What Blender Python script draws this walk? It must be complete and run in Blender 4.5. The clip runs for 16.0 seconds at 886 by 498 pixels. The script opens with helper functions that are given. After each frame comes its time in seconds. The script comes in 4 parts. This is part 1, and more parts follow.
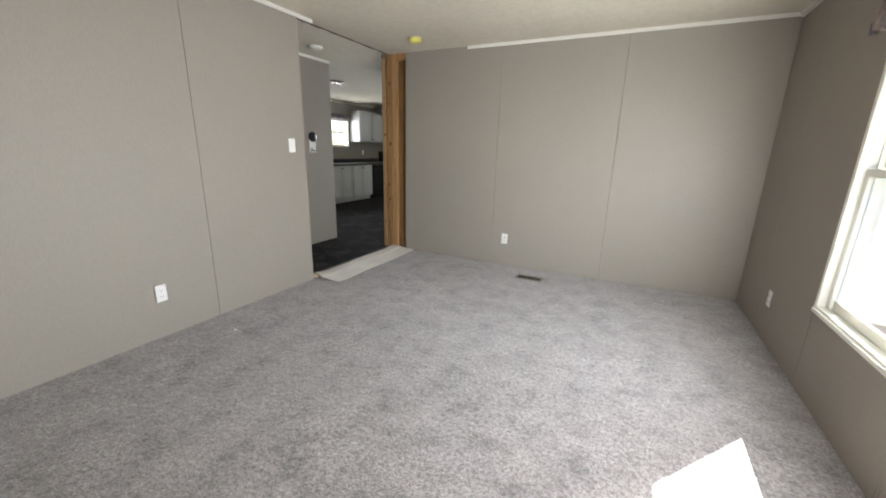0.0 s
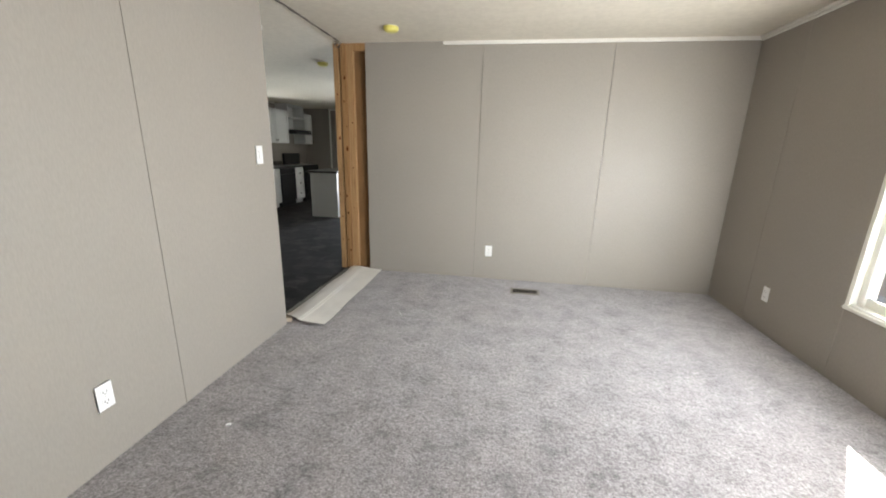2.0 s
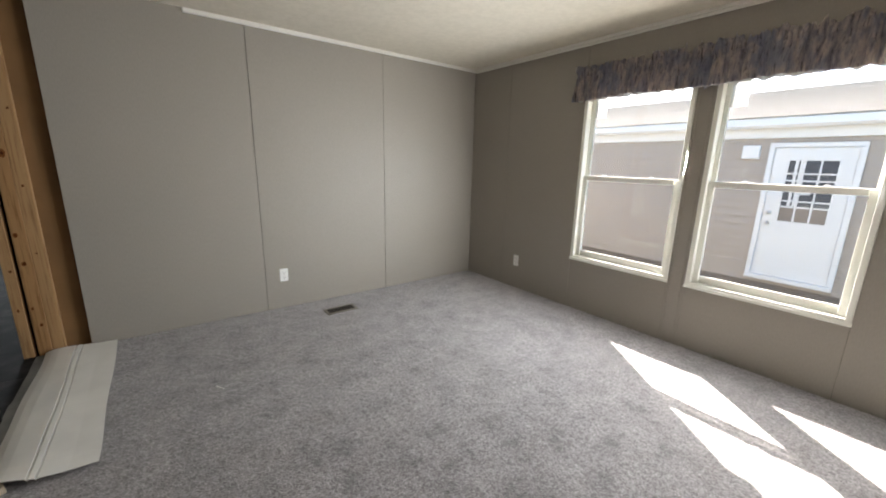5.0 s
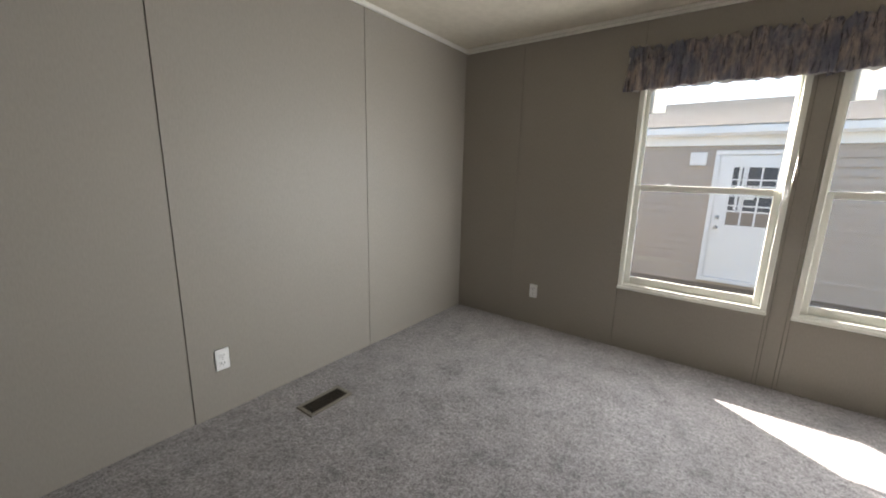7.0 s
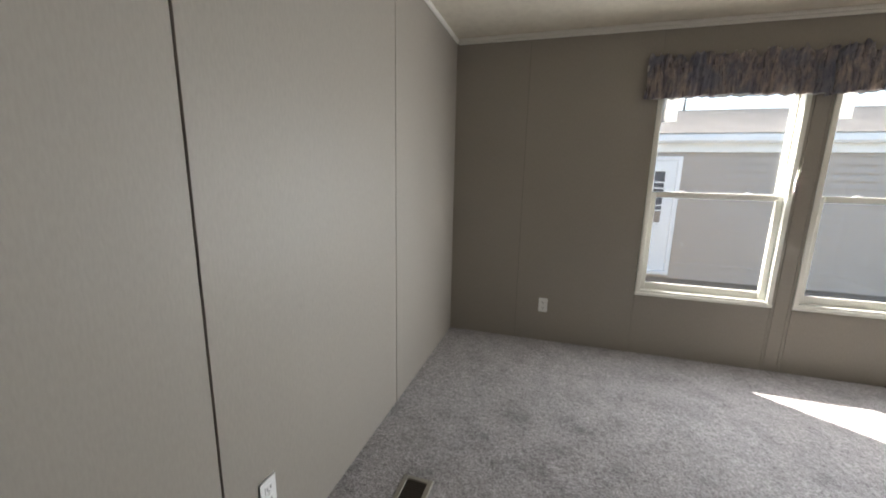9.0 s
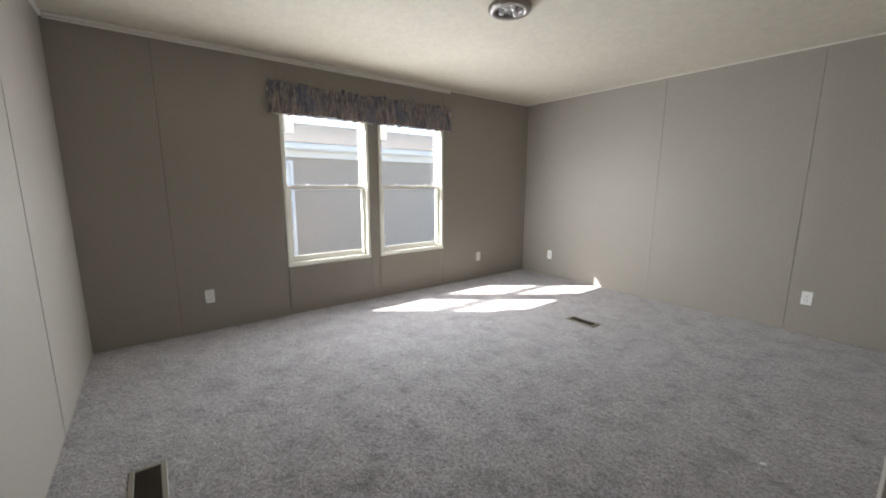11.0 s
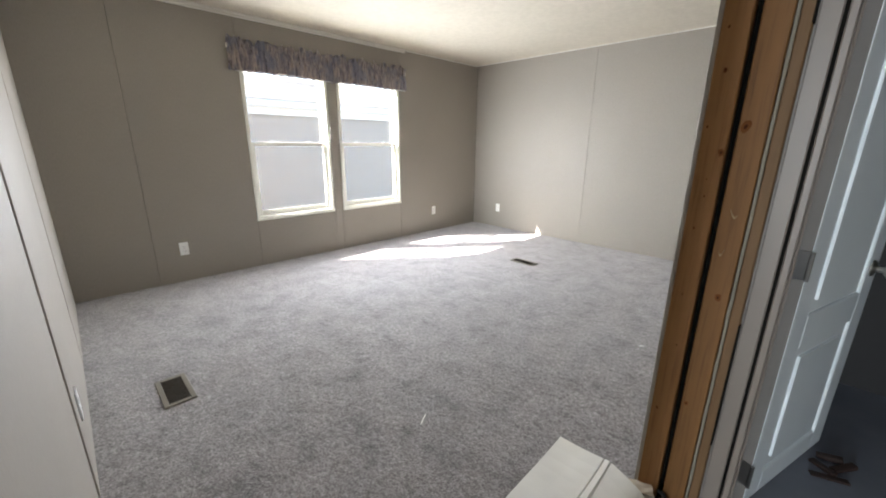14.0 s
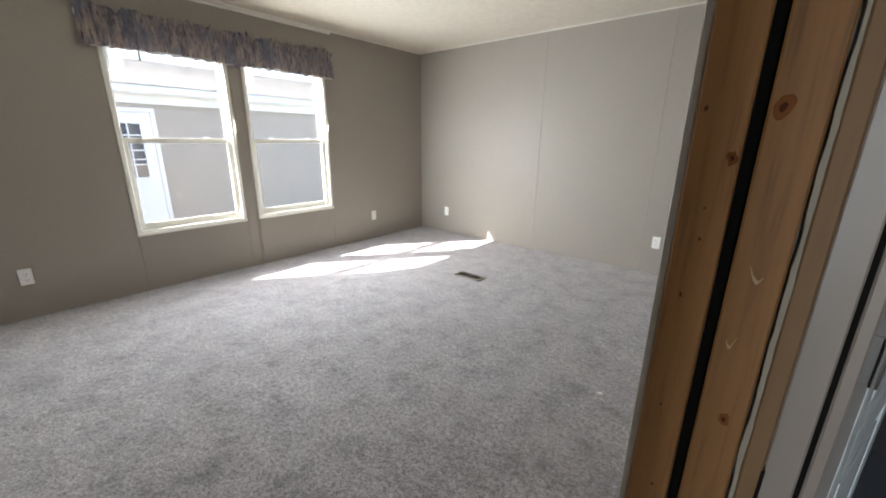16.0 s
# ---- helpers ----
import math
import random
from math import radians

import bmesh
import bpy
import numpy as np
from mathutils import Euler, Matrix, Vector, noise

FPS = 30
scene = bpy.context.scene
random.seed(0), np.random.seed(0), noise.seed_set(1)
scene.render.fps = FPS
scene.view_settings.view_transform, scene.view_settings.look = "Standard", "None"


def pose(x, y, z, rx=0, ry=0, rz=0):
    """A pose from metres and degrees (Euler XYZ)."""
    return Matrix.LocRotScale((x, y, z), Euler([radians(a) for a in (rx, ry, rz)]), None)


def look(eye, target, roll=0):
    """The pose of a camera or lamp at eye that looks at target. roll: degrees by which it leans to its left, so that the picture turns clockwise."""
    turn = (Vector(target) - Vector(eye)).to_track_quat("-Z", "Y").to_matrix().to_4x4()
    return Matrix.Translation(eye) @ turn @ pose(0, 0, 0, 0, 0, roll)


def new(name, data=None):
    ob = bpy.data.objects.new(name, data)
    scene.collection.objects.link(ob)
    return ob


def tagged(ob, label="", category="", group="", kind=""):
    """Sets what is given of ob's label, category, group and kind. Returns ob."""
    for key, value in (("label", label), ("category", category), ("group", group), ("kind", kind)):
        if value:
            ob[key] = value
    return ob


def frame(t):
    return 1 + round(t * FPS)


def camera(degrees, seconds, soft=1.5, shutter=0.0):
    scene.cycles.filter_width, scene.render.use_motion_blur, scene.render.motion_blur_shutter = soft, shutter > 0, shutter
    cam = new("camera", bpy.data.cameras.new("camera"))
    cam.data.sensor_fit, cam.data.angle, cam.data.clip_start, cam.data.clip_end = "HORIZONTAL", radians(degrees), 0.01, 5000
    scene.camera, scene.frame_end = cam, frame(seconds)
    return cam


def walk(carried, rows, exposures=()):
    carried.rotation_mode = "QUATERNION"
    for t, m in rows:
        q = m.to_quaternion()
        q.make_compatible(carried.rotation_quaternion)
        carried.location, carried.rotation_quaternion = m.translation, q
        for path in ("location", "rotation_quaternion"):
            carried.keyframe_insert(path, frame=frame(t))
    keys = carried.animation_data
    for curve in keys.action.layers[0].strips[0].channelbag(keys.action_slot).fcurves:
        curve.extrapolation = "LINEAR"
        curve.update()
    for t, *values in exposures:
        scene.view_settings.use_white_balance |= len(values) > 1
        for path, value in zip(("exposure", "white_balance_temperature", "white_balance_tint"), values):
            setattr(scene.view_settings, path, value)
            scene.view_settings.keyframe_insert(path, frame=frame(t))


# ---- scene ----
cam = camera(99.0, 16.0, soft=1.9)
PATH = [
    (0, (0.005, 0.093, 1.302), (-0.85, 1.827, 0.791), 1.4),
    (0.5, (-0.175, 0.132, 1.322), (-1.032, 1.862, 0.8), 1.3),
    (1, (-0.539, 0.214, 1.293), (-1.264, 2.006, 0.779), 1.6),
    (1.5, (-0.835, 0.193, 1.352), (-1.401, 2.044, 0.846), 1.4),
    (2, (-1.142, 0.234, 1.361), (-1.432, 2.147, 0.856), 1.5),
    (2.5, (-1.446, 0.268, 1.366), (-1.469, 2.21, 0.892), 1.5),
    (3, (-1.707, 0.23, 1.36), (-1.531, 2.17, 0.909), 1.4),
    (3.5, (-1.858, 0.318, 1.338), (-1.42, 2.218, 0.892), 1.3),
    (4, (-2.023, 0.44, 1.352), (-1.255, 2.23, 0.899), 1.3),
    (4.5, (-2.117, 0.524, 1.358), (-1.12, 2.198, 0.904), 1.2),
    (6.8, (-2.054, 2.055, 1.327), (-0.488, 3.231, 0.919), 1.4),
    (7, (-2.047, 2.198, 1.326), (-0.474, 3.364, 0.922), 1.3),
    (7.5, (-2.086, 2.508, 1.348), (-0.464, 3.605, 0.945), 1.4),
    (8, (-2.021, 2.83, 1.376), (-0.303, 3.767, 0.963), 1.1),
    (10.3, (-2.422, 3.751, 1.312), (-0.527, 3.202, 0.984), 0.7),
    (10.5, (-2.491, 3.746, 1.309), (-0.693, 2.934, 0.98), 0.4),
    (11, (-2.749, 3.782, 1.277), (-1.187, 2.581, 0.939), 0.2),
    (11.5, (-2.926, 3.866, 1.26), (-1.456, 2.556, 0.908), 0.6),
    (12, (-3.024, 4.055, 1.255), (-1.59, 2.714, 0.875), 0.6),
    (12.5, (-3.115, 4.187, 1.266), (-1.703, 2.843, 0.818), 0.5),
    (13, (-3.13, 4.212, 1.274), (-1.739, 2.867, 0.769), 0.4),
    (13.5, (-3.118, 4.204, 1.259), (-1.742, 2.851, 0.734), 0.5),
    (14, (-3.065, 4.127, 1.268), (-1.699, 2.769, 0.728), 0.5),
    (14.5, (-2.989, 3.975, 1.274), (-1.633, 2.609, 0.727), 0.6),
    (15, (-2.955, 3.818, 1.266), (-1.609, 2.445, 0.718), 0.6),
    (15.5, (-2.899, 3.656, 1.271), (-1.558, 2.277, 0.723), 0.8),
    (16, (-2.871, 3.486, 1.27), (-1.638, 2.012, 0.716), 0.6),
]
walk(cam, [(t, look(eye, target, roll)) for t, eye, target, roll in PATH],
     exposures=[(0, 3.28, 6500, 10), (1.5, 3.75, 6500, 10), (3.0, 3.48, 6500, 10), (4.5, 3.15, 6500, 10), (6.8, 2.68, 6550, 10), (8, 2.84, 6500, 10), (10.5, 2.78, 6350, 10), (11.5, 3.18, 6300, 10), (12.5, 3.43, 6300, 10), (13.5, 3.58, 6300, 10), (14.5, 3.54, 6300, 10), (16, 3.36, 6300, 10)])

# ---- world, sun, exposure ----
SUN_DIR = Vector((-0.625, -0.812, -0.88)).normalized()     # the way the sunlight goes
SUN_ELEV = math.asin(-SUN_DIR.z)
world = bpy.data.worlds.new("World")
scene.world = world
world.use_nodes = True
wn = world.node_tree.nodes
sky = wn.new("ShaderNodeTexSky")
sky.sky_type = "NISHITA"
sky.sun_disc = False
sky.sun_elevation = SUN_ELEV
sky.sun_rotation = math.atan2(-SUN_DIR.x, -SUN_DIR.y)
sky.dust_density = 2.0
wn["Background"].inputs[1].default_value = 0.15
world.node_tree.links.new(sky.outputs[0], wn["Background"].inputs[0])
sun = new("sun", bpy.data.lights.new("sun", "SUN"))
sun.data.energy, sun.data.angle, sun.data.color = 4.5, radians(0.6), (1.0, 0.95, 0.87)
sun.matrix_world = look((8, 10, 12), Vector((8, 10, 12)) + SUN_DIR)


# daylight of the kitchen window
day = new("kitchen_daylight", bpy.data.lights.new("kitchen_daylight", "AREA"))
day.data.shape, day.data.size, day.data.size_y = "RECTANGLE", 0.96, 0.60
day.data.energy, day.data.color = 3.0, (0.93, 0.97, 1.0)
day.matrix_world = look((-6.775, 7.53, 1.64), (-5.0, 7.53, 1.64))
# unseen lamp added at the kitchen's far end to light the hall
day = new("back_fill", bpy.data.lights.new("back_fill", "AREA"))
day.data.shape, day.data.size, day.data.size_y = "RECTANGLE", 0.56, 1.40
day.data.energy, day.data.color = 29.0, (0.86, 0.94, 1.0)
day.matrix_world = look((-3.32, 10.68, 1.25), (-3.32, 5.0, 1.25))

# fill light added to the sky of the two room windows: slim lamps along the jambs, one straight in and one across each
# opening
for y, side in ((0.921, 1), (1.766, -1), (1.921, 1), (2.766, -1)):
    for aim, power, spread in (((-1.0, 0.0, -0.16), 2.3, 180), ((-0.72, 0.69 * side, 0.06 if side > 0 else -0.02), 2.05 if side > 0 else 1.6, 110)):
        day = new("window_fill", bpy.data.lights.new("window_fill", "AREA"))
        day.data.shape, day.data.size, day.data.size_y = "RECTANGLE", 0.006, 0.96
        day.data.energy, day.data.color, day.data.spread = power, (0.925, 0.955, 0.985), radians(spread)
        eye = Vector((0.989 if spread == 180 else 0.984, y, 1.02))
        day.matrix_world = look(eye, eye + Vector(aim))


# ---- building helpers ----
def box(bm, x0, x1, y0, y1, z0, z1, bevel=0.0, seg=1):
    """Adds a box between two corners to bm, with rounded edges if asked."""
    made = bmesh.ops.create_cube(bm, size=1.0, matrix=Matrix.Translation(((x0 + x1) / 2, (y0 + y1) / 2, (z0 + z1) / 2)) @ Matrix.Diagonal((abs(x1 - x0), abs(y1 - y0), abs(z1 - z0), 1)))
    if bevel > 0:
        edges = list({e for v in made["verts"] for e in v.link_edges})
        bmesh.ops.bevel(bm, geom=edges, offset=bevel, segments=seg, affect="EDGES", clamp_overlap=True)
    return bm


def boxes(rows, bevel=0.0, seg=1):
    bm = bmesh.new()
    for r in rows:
        box(bm, *r, bevel=bevel, seg=seg)
    return bm


def tube(bm, p0, p1, r0, r1=None, n=16):
    """A round bar from p0 to p1."""
    p0, p1 = Vector(p0), Vector(p1)
    d = p1 - p0
    m = Matrix.Translation((p0 + p1) / 2) @ d.to_track_quat("Z", "Y").to_matrix().to_4x4()
    bmesh.ops.create_cone(bm, cap_ends=True, segments=n, radius1=r0, radius2=r0 if r1 is None else r1, depth=d.length, matrix=m)
    return bm


def lathe(bm, profile, n=32, m=Matrix()):
    """Turns a profile of (radius, z) about the z axis."""
    rings = []
    for r, z in profile:
        rings.append([bm.verts.new(m @ Vector((r * math.cos(2 * math.pi * i / n), r * math.sin(2 * math.pi * i / n), z))) for i in range(n)])
    for a, b in zip(rings, rings[1:]):
        for i in range(n):
            bm.faces.new((a[i], a[(i + 1) % n], b[(i + 1) % n], b[i]))
    bm.faces.new(rings[-1])
    bm.faces.new(list(reversed(rings[0])))
    return bm


def mesh_of(name, bm, material, smooth=False):
    bmesh.ops.recalc_face_normals(bm, faces=bm.faces)
    me = bpy.data.meshes.new(name)
    bm.to_mesh(me)
    bm.free()
    me.materials.append(material)
    if smooth:
        for p in me.polygons:
            p.use_smooth = True
    return me


def part(name, bm, material, parent, label="", smooth=False):
    """One mesh object under a thing or a part."""
    ob = new(name, mesh_of(name, bm, material, smooth))
    ob.parent = parent
    if label:
        tagged(ob, label)
    return ob


def thing(name, loc, label, category, group="", kind="", rz=0.0):
    ob = new(name)
    ob.empty_display_size = 0.1
    ob.matrix_world = pose(*loc, 0, 0, rz)
    return tagged(ob, label, category, group, kind)


def setting(name, bm, material, label, category):
    return tagged(new(name, mesh_of(name, bm, material)), label, category, kind="structure")


def lone(name, bm, material, label, category, loc=(0, 0, 0), rz=0.0, smooth=False):
    ob = new(name, mesh_of(name, bm, material, smooth))
    ob.matrix_world = pose(*loc, 0, 0, rz)
    return tagged(ob, label, category)


# ---- materials ----
def material(name, color, rough=0.6, metal=0.0, spec=0.5):
    m = bpy.data.materials.new(name)
    m.use_nodes = True
    b = m.node_tree.nodes["Principled BSDF"]
    b.inputs["Base Color"].default_value = (*color, 1)
    b.inputs["Roughness"].default_value = rough
    b.inputs["Metallic"].default_value = metal
    b.inputs["Specular IOR Level"].default_value = spec
    return m


def node(m, kind, **inputs):
    n = m.node_tree.nodes.new(kind)
    for k, v in inputs.items():
        n.inputs[k.replace("_", " ")].default_value = v
    return n


def link(m, a, b):
    m.node_tree.links.new(a, b)


def bsdf(m):
    return m.node_tree.nodes["Principled BSDF"]


def coords(m, scale=(1, 1, 1)):
    tc = node(m, "ShaderNodeTexCoord")
    mp = node(m, "ShaderNodeMapping")
    mp.inputs["Scale"].default_value = scale
    link(m, tc.outputs["Object"], mp.inputs["Vector"])
    return mp.outputs["Vector"]


def noise_tex(m, vec, scale, detail=4.0, rough=0.55):
    n = node(m, "ShaderNodeTexNoise", Scale=scale, Detail=detail, Roughness=rough)
    link(m, vec, n.inputs["Vector"])
    return n.outputs["Fac"]


def ramp(m, fac, *stops):
    r = node(m, "ShaderNodeValToRGB")
    el = r.color_ramp.elements
    while len(el) < len(stops):
        el.new(0.5)
    for e, (p, c) in zip(el, stops):
        e.position = p
        e.color = (*c, 1)
    link(m, fac, r.inputs["Fac"])
    return r.outputs["Color"]


def mix(m, a, b, fac, mode="MIX"):
    n = m.node_tree.nodes.new("ShaderNodeMix")
    n.data_type, n.blend_type = "RGBA", mode
    for sock, v in ((n.inputs[6], a), (n.inputs[7], b)):
        if isinstance(v, tuple):
            sock.default_value = (*v, 1)
        else:
            link(m, v, sock)
    if isinstance(fac, (int, float)):
        n.inputs[0].default_value = fac
    else:
        link(m, fac, n.inputs[0])
    return n.outputs[2]


def bump(m, height, strength, distance=0.002):
    n = node(m, "ShaderNodeBump", Strength=strength, Distance=distance)
    link(m, height, n.inputs["Height"])
    link(m, n.outputs["Normal"], bsdf(m).inputs["Normal"])


def tint(c, f):
    return tuple(min(1.0, v * f) for v in c)


def plain(name, color, rough=0.5, metal=0.0, vary=0.06, fine=60.0, bumpy=0.0, spec=0.5):
    """Paint, plastic or metal with faint blotches and a fine grain."""
    m = material(name, color, rough, metal, spec)
    v = coords(m)
    big = noise_tex(m, v, 3.0, 3)
    col = ramp(m, big, (0.3, tint(color, 1 - vary)), (0.7, tint(color, 1 + vary)))
    link(m, col, bsdf(m).inputs["Base Color"])
    if bumpy:
        bump(m, noise_tex(m, v, fine, 3), bumpy)
    return m


def wallboard(name, color):
    """Vinyl-faced wall panel: faint linen weave, soft blotches."""
    m = material(name, color, 0.5, spec=0.4)
    v = coords(m)
    soft = noise_tex(m, v, 1.6, 3)
    fleck = noise_tex(m, coords(m, (1, 1, 0.25)), 160, 3)
    base = ramp(m, soft, (0.25, tint(color, 0.95)), (0.75, tint(color, 1.04)))
    col = mix(m, base, ramp(m, fleck, (0.3, tint(color, 0.88)), (0.7, tint(color, 1.08))), 0.45)
    link(m, col, bsdf(m).inputs["Base Color"])
    rgh = ramp(m, soft, (0.2, (0.48,) * 3), (0.8, (0.62,) * 3))
    link(m, rgh, bsdf(m).inputs["Roughness"])
    bump(m, fleck, 0.12, 0.001)
    return m


def lumber(name, color, dark, knots=True):
    """Sawn softwood: grain along z, knots, tool marks."""
    m = material(name, color, 0.65, spec=0.3)
    info = node(m, "ShaderNodeObjectInfo")
    tc = node(m, "ShaderNodeTexCoord")
    add = node(m, "ShaderNodeVectorMath")
    add.operation = "ADD"
    link(m, tc.outputs["Object"], add.inputs[0])
    comb = node(m, "ShaderNodeCombineXYZ")
    mul = node(m, "ShaderNodeMath")
    mul.operation = "MULTIPLY"
    mul.inputs[1].default_value = 7.0
    link(m, info.outputs["Random"], mul.inputs[0])
    for i in range(3):
        link(m, mul.outputs[0], comb.inputs[i])
    link(m, comb.outputs[0], add.inputs[1])
    mp = node(m, "ShaderNodeMapping")
    mp.inputs["Scale"].default_value = (1, 1, 0.045)
    link(m, add.outputs[0], mp.inputs["Vector"])
    grain = noise_tex(m, mp.outputs[0], 75, 5, 0.6)
    broad = noise_tex(m, mp.outputs[0], 14, 3)
    col = ramp(m, grain, (0.3, tint(dark, 1.2)), (0.48, color), (0.75, tint(color, 1.12)))
    col = mix(m, col, tint(dark, 1.5), ramp(m, broad, (0.5, (0, 0, 0)), (0.78, (0.5,) * 3)))
    if knots:
        kp = node(m, "ShaderNodeMapping")
        kp.inputs["Scale"].default_value = (1, 1, 0.75)
        link(m, add.outputs[0], kp.inputs["Vector"])
        vo = node(m, "ShaderNodeTexVoronoi", Scale=4.2)
        link(m, kp.outputs[0], vo.inputs["Vector"])
        kn = ramp(m, vo.outputs["Distance"], (0.035, (1,) * 3), (0.075, (0.35,) * 3), (0.16, (0, 0, 0)))
        col = mix(m, col, tint(dark, 0.55), kn)
    link(m, col, bsdf(m).inputs["Base Color"])
    bump(m, grain, 0.25, 0.001)
    return m


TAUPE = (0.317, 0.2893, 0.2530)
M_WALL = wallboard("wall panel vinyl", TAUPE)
# shaded copy of the wall vinyl: dimness of hall and kitchen in its colour
M_WALL_DIM = wallboard("wall panel vinyl dimmed for kitchen", tint(TAUPE, 0.9))
M_CORE = plain("wall core board", (0.13, 0.115, 0.10), 0.9)
M_GYP = plain("raw gypsum edge", (0.23, 0.20, 0.155), 0.9, vary=0.12, bumpy=0.5)
M_PINE = lumber("pine stud", (0.33, 0.185, 0.078), (0.15, 0.072, 0.026))
M_PINE2 = lumber("pine stud pale", (0.37, 0.225, 0.105), (0.19, 0.10, 0.042))
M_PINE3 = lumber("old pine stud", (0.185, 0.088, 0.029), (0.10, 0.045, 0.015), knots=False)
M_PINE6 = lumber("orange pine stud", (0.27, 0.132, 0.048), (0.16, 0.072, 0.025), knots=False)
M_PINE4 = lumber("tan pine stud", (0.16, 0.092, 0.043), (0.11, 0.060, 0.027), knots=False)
# pine greyed and darkened: the stud side's shade is in the colour
M_PINE_SHADED = plain("grey brown stud with painted shade", (0.24, 0.185, 0.135), 0.8, vary=0.15)
M_PITCH = plain("pale dried glue", (0.33, 0.235, 0.13), 0.6, vary=0.2)
M_KNOTCORE = plain("knot core", (0.055, 0.018, 0.007), 0.95, vary=0.2, spec=0.1)
M_KNOT = plain("dark red knot", (0.15, 0.055, 0.018), 0.95, vary=0.25, spec=0.1)
M_SCRAP = plain("dark broken wood", (0.035, 0.018, 0.014), 0.7, vary=0.3)
# near-black base carries the closet's deep shade
M_CLOSET_SHADE = plain("closet panel with painted shade", (0.022, 0.020, 0.020), 0.7, vary=0.1)
M_FIBRE = plain("brown fibreboard", (0.20, 0.108, 0.042), 0.85, vary=0.15, bumpy=0.3)
M_TRIM = plain("white trim", (0.78, 0.76, 0.70), 0.45, vary=0.03)
M_DOOR = plain("white door paint", (0.86, 0.905, 0.92), 0.4, vary=0.03, bumpy=0.08, fine=200)
M_CASING = plain("grey casing wrap", (0.255, 0.212, 0.182), 0.45, vary=0.04)
M_VINYL = plain("white window vinyl", (0.85, 0.845, 0.775), 0.35, vary=0.03)
M_EDGE = plain("taupe door edge", (0.20, 0.18, 0.165), 0.6, vary=0.08)
M_LAMP = plain("dull lamp metal", (0.30, 0.275, 0.25), 0.42, 0.9, vary=0.1)
M_CLOSETFLOOR = plain("blue grey closet floor", (0.20, 0.215, 0.26), 0.75, vary=0.15, bumpy=0.3)
M_PLATE = plain("white plastic plate", (0.87, 0.87, 0.86), 0.3, vary=0.02)
M_SLOT = plain("grey slot", (0.22, 0.21, 0.20), 0.6)
M_STEEL = plain("brushed nickel", (0.55, 0.53, 0.50), 0.3, 1.0)
M_HINGE = plain("satin hinge steel", (0.32, 0.31, 0.30), 0.4, 1.0)
# louvre brown darkened so the slats pass for a shaded opening
M_REG = plain("register brown with duct shade", (0.05, 0.040, 0.028), 0.45, 0.2, vary=0.1)
M_REGRIM = plain("register taupe rim", (0.20, 0.18, 0.145), 0.5, 0.1, vary=0.1)
# near-black put in as shade for gaps and duct; also the tile joints
M_DARK = plain("black for painted shade and joints", (0.008, 0.007, 0.006), 0.95, spec=0.1)
M_YELLOW = plain("yellow dust cover", (0.72, 0.66, 0.16), 0.35, vary=0.08)
M_BLACK = plain("black appliance", (0.012, 0.012, 0.013), 0.4, spec=0.25)
M_COUNTER = plain("dark laminate", (0.045, 0.04, 0.037), 0.3, vary=0.3)
M_CAB = plain("white cabinet paint", (0.58, 0.585, 0.58), 0.4, vary=0.03)
M_SIDING = plain("taupe vinyl siding", (0.425, 0.37, 0.315), 0.55, vary=0.04)
M_WHITE_OUT = plain("white exterior trim", (0.80, 0.80, 0.79), 0.5, vary=0.03)
M_PAPER = plain("white sticker", (0.8, 0.8, 0.78), 0.6)


def thin_paper():
    m = material("thin label paper", (0.85, 0.85, 0.83), 0.7)
    tr = node(m, "ShaderNodeBsdfTranslucent", Color=(0.8, 0.8, 0.78, 1))
    mx = node(m, "ShaderNodeMixShader", Fac=0.55)
    link(m, bsdf(m).outputs[0], mx.inputs[1])
    link(m, tr.outputs[0], mx.inputs[2])
    link(m, mx.outputs[0], m.node_tree.nodes["Material Output"].inputs["Surface"])
    return m


M_LABEL = thin_paper()
M_SEAL = plain("grey sealant", (0.17, 0.165, 0.15), 0.9, vary=0.3, bumpy=0.6)


def carpet_material():
    m = material("grey cut pile carpet", (0.4, 0.38, 0.38), 0.95, spec=0.15)
    v = coords(m)
    tuft = noise_tex(m, v, 110, 2, 0.6)
    speck = noise_tex(m, v, 50, 3, 0.7)
    patch = noise_tex(m, v, 5.5, 6, 0.70)
    A, B, C = (0.078, 0.068, 0.068), (0.214, 0.192, 0.190), (0.385, 0.353, 0.350)
    col = ramp(m, tuft, (0.34, A), (0.5, B), (0.68, C))
    col = mix(m, col, ramp(m, speck, (0.36, A), (0.5, B), (0.66, C)), 0.5)
    brushed = ramp(m, patch, (0.35, (0.60,) * 3), (0.45, (0.90,) * 3), (0.60, (1.14,) * 3))
    col = mix(m, col, brushed, 1.0, "MULTIPLY")
    link(m, col, bsdf(m).inputs["Base Color"])
    bsdf(m).inputs["Sheen Weight"].default_value = 0.45
    bsdf(m).inputs["Sheen Roughness"].default_value = 0.6
    bump(m, tuft, 0.8, 0.005)
    return m


def ceiling_material():
    m = material("textured ceiling board", (0.74, 0.72, 0.66), 0.8, spec=0.2)
    v = coords(m)
    spl = noise_tex(m, v, 22, 4, 0.6)
    big = noise_tex(m, v, 1.2, 3)
    col = mix(m, ramp(m, big, (0.3, (0.65, 0.605, 0.505)), (0.7, (0.71, 0.655, 0.55))), ramp(m, spl, (0.4, (0.62, 0.57, 0.475)), (0.6, (0.73, 0.675, 0.57))), 0.4)
    link(m, col, bsdf(m).inputs["Base Color"])
    bump(m, ramp(m, spl, (0.45, (0, 0, 0)), (0.6, (1, 1, 1))), 0.13, 0.003)
    return m


